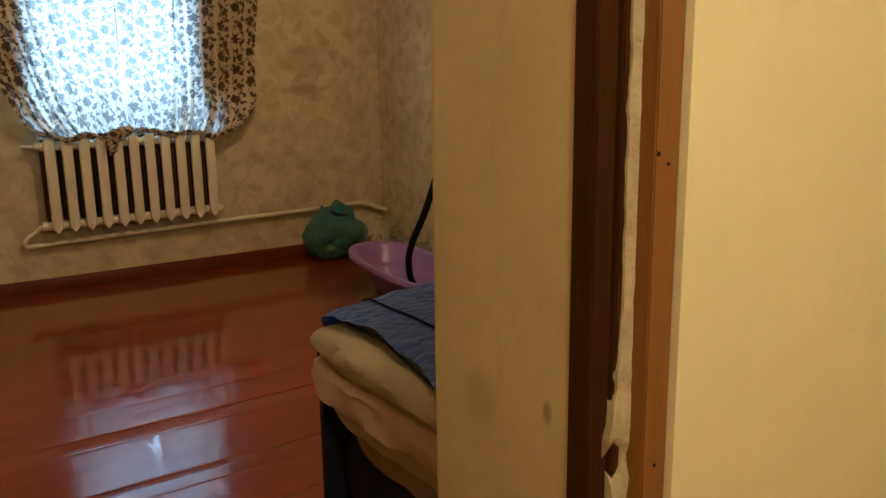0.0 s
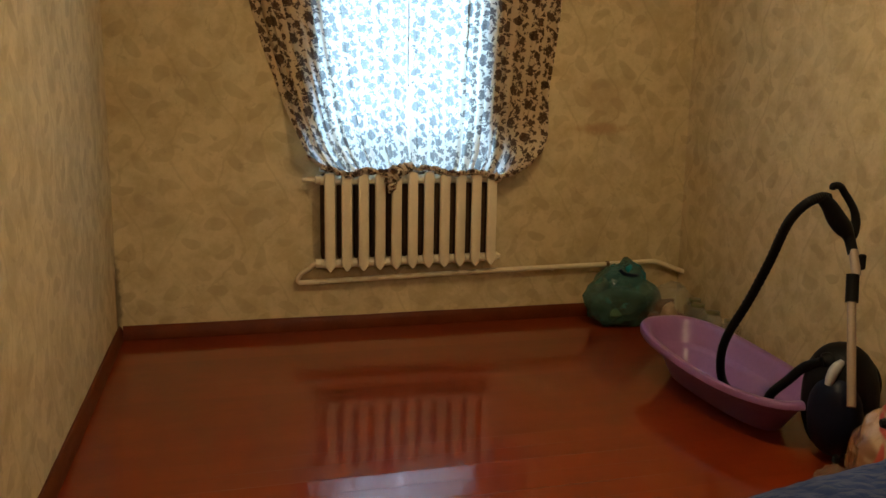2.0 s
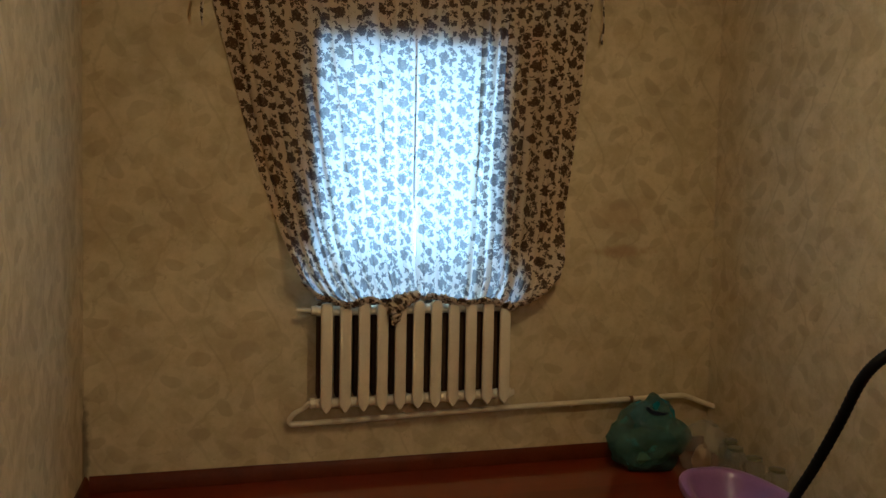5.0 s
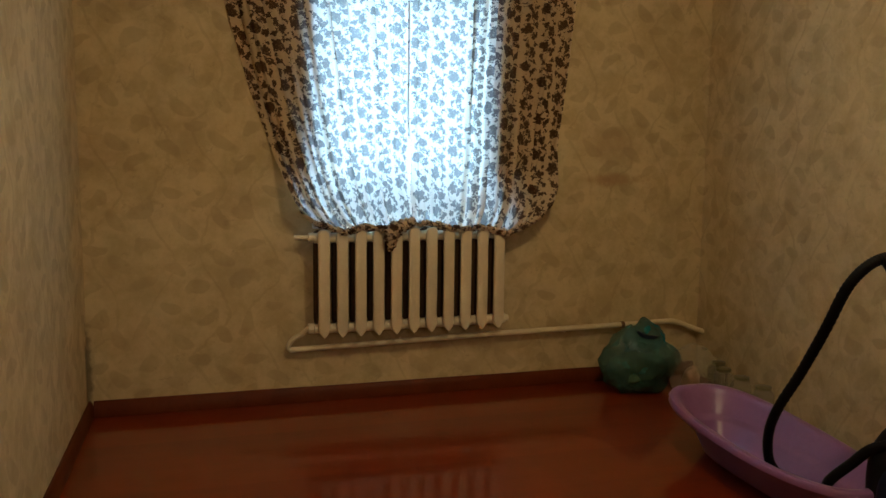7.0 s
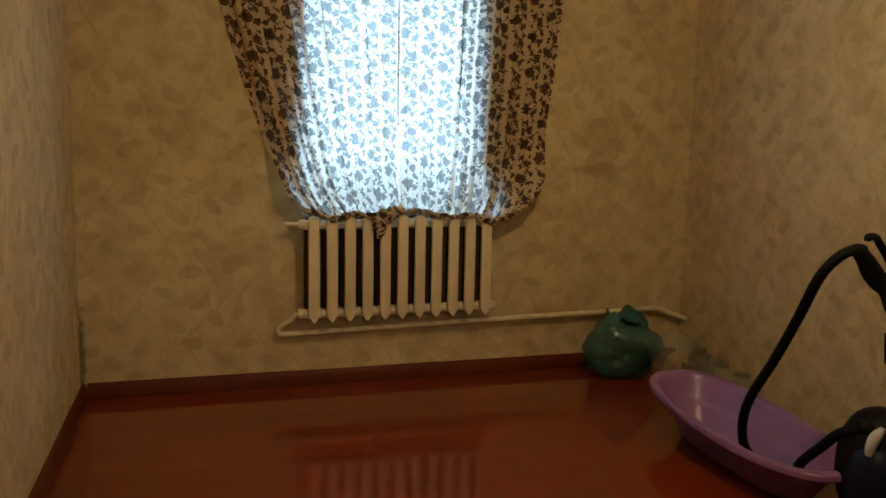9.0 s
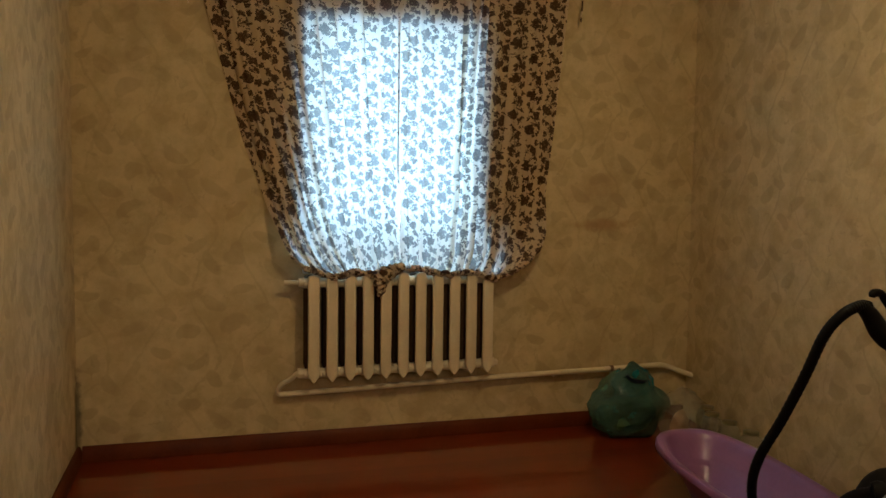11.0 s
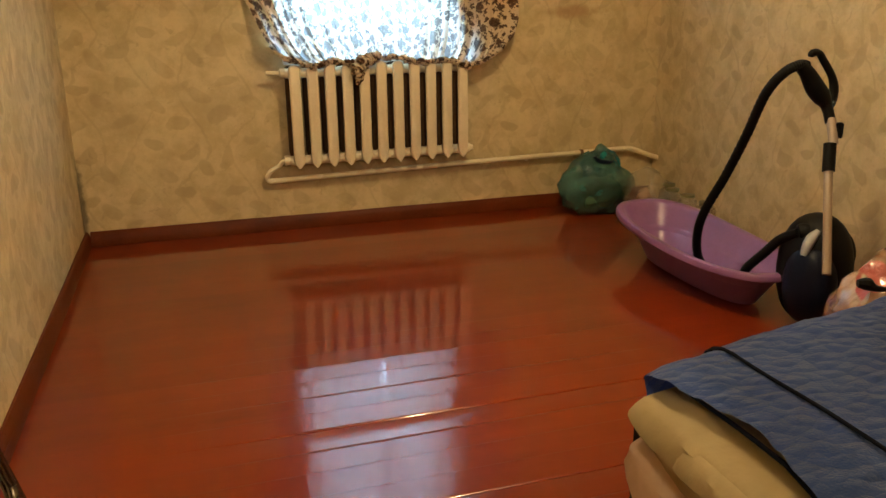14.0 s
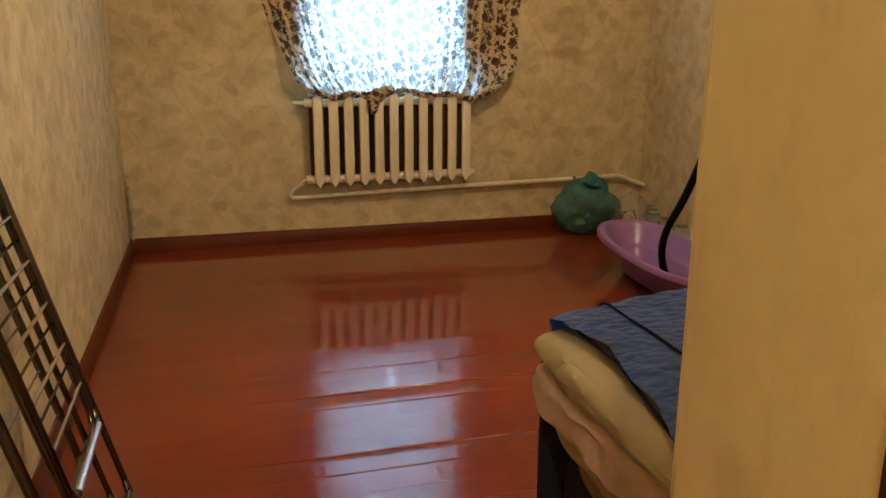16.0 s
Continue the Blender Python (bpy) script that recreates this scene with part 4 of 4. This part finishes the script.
bm = bmesh.new()
vs = []
NX, NS = 150, 100
for i in range(NX + 1):
    row = []
    for j in range(NS + 1):
        s = 1.18 * j / NS
        x_edge = 0.320 + 0.072 * min(1.0, max(0.0, (s - 0.05) / 0.55)) - 0.02 * max(0.0, s - 0.75) + 0.006 * math.sin(s * 21) - 0.028 * max(0, 1 - abs(s - 0.95) / 0.12) + 0.10 * max(0, s - 1.0)
        x = x_edge + (1.80 - x_edge) * (i / NX) ** 1.25
        p = quilt_top(x, s)
        puff = 0.0055 * turb(p.x * 0.8, p.y * 1.6, p.z, 26.0, 1.0) + 0.0012 * turb(p.x, p.y * 1.3, p.z, 60.0, 5.0)
        row.append(bm.verts.new(p + Vector((0, 0, puff))))
    vs.append(row)
for a, b in zip(vs, vs[1:]):
    for j in range(NS):
        bm.faces.new((a[j], b[j], b[j + 1], a[j + 1]))
bmesh.ops.solidify(bm, geom=bm.faces[:], thickness=0.012)
part("cover", bm, QUILT, quilt)
part("piping", sweep([quilt_top(0.498 + 0.012 * s, s) + Vector((0, 0, 0.004)) for s in np.linspace(0.0, 1.12, 40)], 0.0030, 8, 1, smooth=False), PIPING, quilt, "navy piping along the seam")
part("piping", sweep([quilt_top(0.323 + 0.072 * min(1.0, max(0.0, (s - 0.05) / 0.55)) - 0.02 * max(0.0, s - 0.75), s) - Vector((0, 0, 0.012)) for s in np.linspace(0.0, 0.90, 40)], 0.0035, 8, 1, smooth=False), PIPING, quilt, "navy piping along the edge")

# ---- bags behind the bed ----
pb = thing("plastic_bag", (1.86, 2.62, 0.0), "cream and red printed plastic bag standing behind the bed", "plastic bag")
part("film", lumpy((1.875, 2.60, 0.002), (0.245, 0.18, 0.262), 21.0, 0.20, 0.10), PRINTFILM, pb)
part("tie", sweep([(1.575, 2.50, 0.462, 0.012), (1.600, 2.49, 0.460, 0.020), (1.63, 2.48, 0.445, 0.010), (1.70, 2.46, 0.440, 0.006)], 0.01, 8, 4), BLACKPLASTIC, pb, "black knotted handle")
pk = thing("plastic_bag", (2.20, 2.60, 0.0), "pink plastic bag bulging beside the wall", "plastic bag")
part("film", lumpy((2.20, 2.70, 0.002), (0.22, 0.18, 0.315), 31.0, 0.28, 0.15), PINKFILM, pk)
sm = thing("plastic_bag", (1.84, 2.935, 0.0), "small crumpled clear plastic bag on the floor", "plastic bag")
part("film", lumpy((1.84, 2.935, 0.002), (0.060, 0.055, 0.045), 41.0, 0.5, 0.1, 3), CLEARFILM, sm)
sc = thing("scoop", (1.715, 2.90, 0.0), "small black plastic scoop lying on the floor", "scoop")
part("bowl", lumpy((1.718, 2.935, 0.001), (0.034, 0.028, 0.020), 44.0, 0.1, 0.0, 3), BLACKPLASTIC, sc)
part("stem", sweep([(1.718, 2.92, 0.020), (1.714, 2.87, 0.014), (1.707, 2.80, 0.010)], 0.009, 8, 3), BLACKPLASTIC, sc)

# ---- drying rack against the west wall ----
rack = thing("drying_rack", (-0.75, 2.3, 0.0), "folded chromed clothes drying rack leaning against the wall", "drying rack")


def rack_point(y, s, off=0.0):
    """s: 0 at the foot, 1 at the top of the leaning frame."""
    return (-0.675 - 0.215 * s + off, y, 0.15 + 0.85 * s)


def rack_frame(y0, y1, s0, s1, off, r, mat, rungs, rung_r, name, rung_mat):
    c = 0.04 / 0.85
    pts = [rack_point(y1, s1, off), rack_point(y1, s0 + c * 1.6, off), rack_point(y1, s0 + c, off), rack_point(y1 - 0.010, s0 + 0.4 * c, off), rack_point(y1 - 0.035, s0, off),
           rack_point((y0 + y1) / 2, s0, off), rack_point(y0 + 0.035, s0, off), rack_point(y0 + 0.010, s0 + 0.4 * c, off), rack_point(y0, s0 + c, off), rack_point(y0, s0 + c * 1.6, off), rack_point(y0, s1, off)]
    fr = part(name, sweep(pts, r, 10, 4), mat, rack)
    for s in rungs:
        part("rung", sweep([rack_point(y0, s, off), rack_point(y1, s, off)], rung_r, 8, 2), rung_mat, fr)


rack_frame(1.98, 2.42, 0.13, 1.0, 0.0, 0.0105, DULLSTEEL, [0.275 + 0.141 * k for k in range(6)], 0.0052, "wing_frame", CHROME)
rack_frame(2.01, 2.445, 0.10, 1.0, -0.022, 0.0095, DULLSTEEL, [0.33 + 0.141 * k for k in range(5)], 0.004, "wing_frame", DULLSTEEL)
rack_frame(1.93, 2.33, 0.02, 1.02, -0.060, 0.0105, DULLSTEEL, [0.22 + 0.15 * k for k in range(6)], 0.0042, "wing_frame", CHROME)
rack_frame(1.96, 2.438, -0.16, 1.04, -0.002, 0.0095, DULLSTEEL, [], 0.004, "leg_frame", DULLSTEEL)
rack_frame(1.90, 2.38, -0.165, 1.03, -0.040, 0.0085, DULLSTEEL, [], 0.004, "leg_frame", DULLSTEEL)
part("foot_bar", sweep([rack_point(2.385, 0.128, 0.004), rack_point(2.02, 0.128, 0.004)], 0.0125, 12, 2), CHROME, rack, "bright chromed end bar")

# ---- lamps on the ceilings ----
for name, x, y, z in (("pendant_lamp", 0.95, 2.88, 2.55), ("pendant_lamp", -0.32, -0.85, 2.35)):
    pl = thing(name, (x, y, HIGH), "bare bulb hanging from the ceiling on a black cord", "lamp")
    part("cord", sweep([(x, y, HIGH), (x, y, z + 0.13)], 0.004, 8, 2), BLACKPLASTIC, pl)
    part("socket", lathe([(0.008, 0.0), (0.022, 0.004), (0.024, 0.05), (0.012, 0.06)], (x, y, z + 0.075), 16), BLACKPLASTIC, pl)
    b = part("bulb", lathe([(0.014, 0.075), (0.016, 0.06), (0.030, 0.03), (0.034, 0.0), (0.028, -0.02), (0.012, -0.034)], (x, y, z), 20), BULB, pl, "lit glass bulb")
    b.visible_shadow = False

# ---- floor boards ----
slab = whole("floor", box(LEFT - 0.1, RIGHT + 0.1, FRONT - 0.32, BACK + 0.1, -0.12, -0.022), FLOOR, "glossy red-brown painted board floor", "floor", kind="structure", smooth=False)
rnd = random.Random(12)
PLANK = 0.1178
# cupped boards of the trodden middle: slope towards the window, where along the width the far side falls, how deep it has sunk
CUPPED = {15: (0.006, 0.44, 0.0), 16: (0.012, 0.44, 0.0), 17: (0.056, 0.40, 0.0), 18: (0.052, 0.45, 0.0), 19: (0.044, 0.34, 0.0010), 20: (0.036, 0.45, 0.0), 21: (0.004, -0.42, 0.0055), 22: (0.022, 0.36, 0.0010), 23: (0.014, 0.46, 0.0), 24: (0.012, 0.47, 0.0),
          25: (0.004, 0.00, 0.0045), 26: (0.014, 0.38, 0.0008), 27: (0.008, 0.46, 0.0), 28: (0.012, 0.30, 0.002), 29: (0.008, 0.46, 0.0), 30: (0.010, 0.30, 0.002), 31: (0.006, 0.45, 0.0)}


def trodden(k, x):
    return math.exp(-((x - 0.45) / 0.70) ** 4) * (0.95 + 0.28 * turb(x, k * 0.118, 0, 2.2, 8.0) + 0.22 * turb(x, k * 0.118, 0, 7.0, 3.0))


for k in range(41):
    y, w = BACK - 0.004 - PLANK * k, PLANK
    slope, start, sunk = CUPPED.get(k, (0.0, 0.45, 0.0))
    near_sunk = CUPPED.get(k + 1, (0.0, 0.45, 0.0))[2]
    x0, x1 = (LEFT, RIGHT) if y - w > FRONT else (DX0 + 0.012, DX1)
    rings = []
    n = 60
    for i in range(n + 1):
        x = x0 + (x1 - x0) * i / n
        far, near = trodden(k, x), trodden(k + 1, x)
        ring = []
        for u in (-0.5, -0.485, -0.47, -0.45, -0.43, -0.40, -0.34, -0.28, -0.2, -0.1, 0.0, 0.1, 0.18, 0.26, 0.32, 0.37, 0.41, 0.44, 0.46, 0.475, 0.49, 0.5):
            f = max(0, (u - start) / (0.5 - start)) ** 2
            rise = far * (slope * w * (u + 0.5) * (1 - f) - sunk * f) - 0.55 * near * near_sunk * max(0, (-u - 0.42) / 0.08) ** 2
            ring.append((x, y - w / 2 + u * w, -0.001 + rise))
        ring += [(x, y, -0.02), (x, y - w, -0.02)]
        rings.append(ring)
    part("plank", rings_mesh(bmesh.new(), rings), FLOOR, slab)
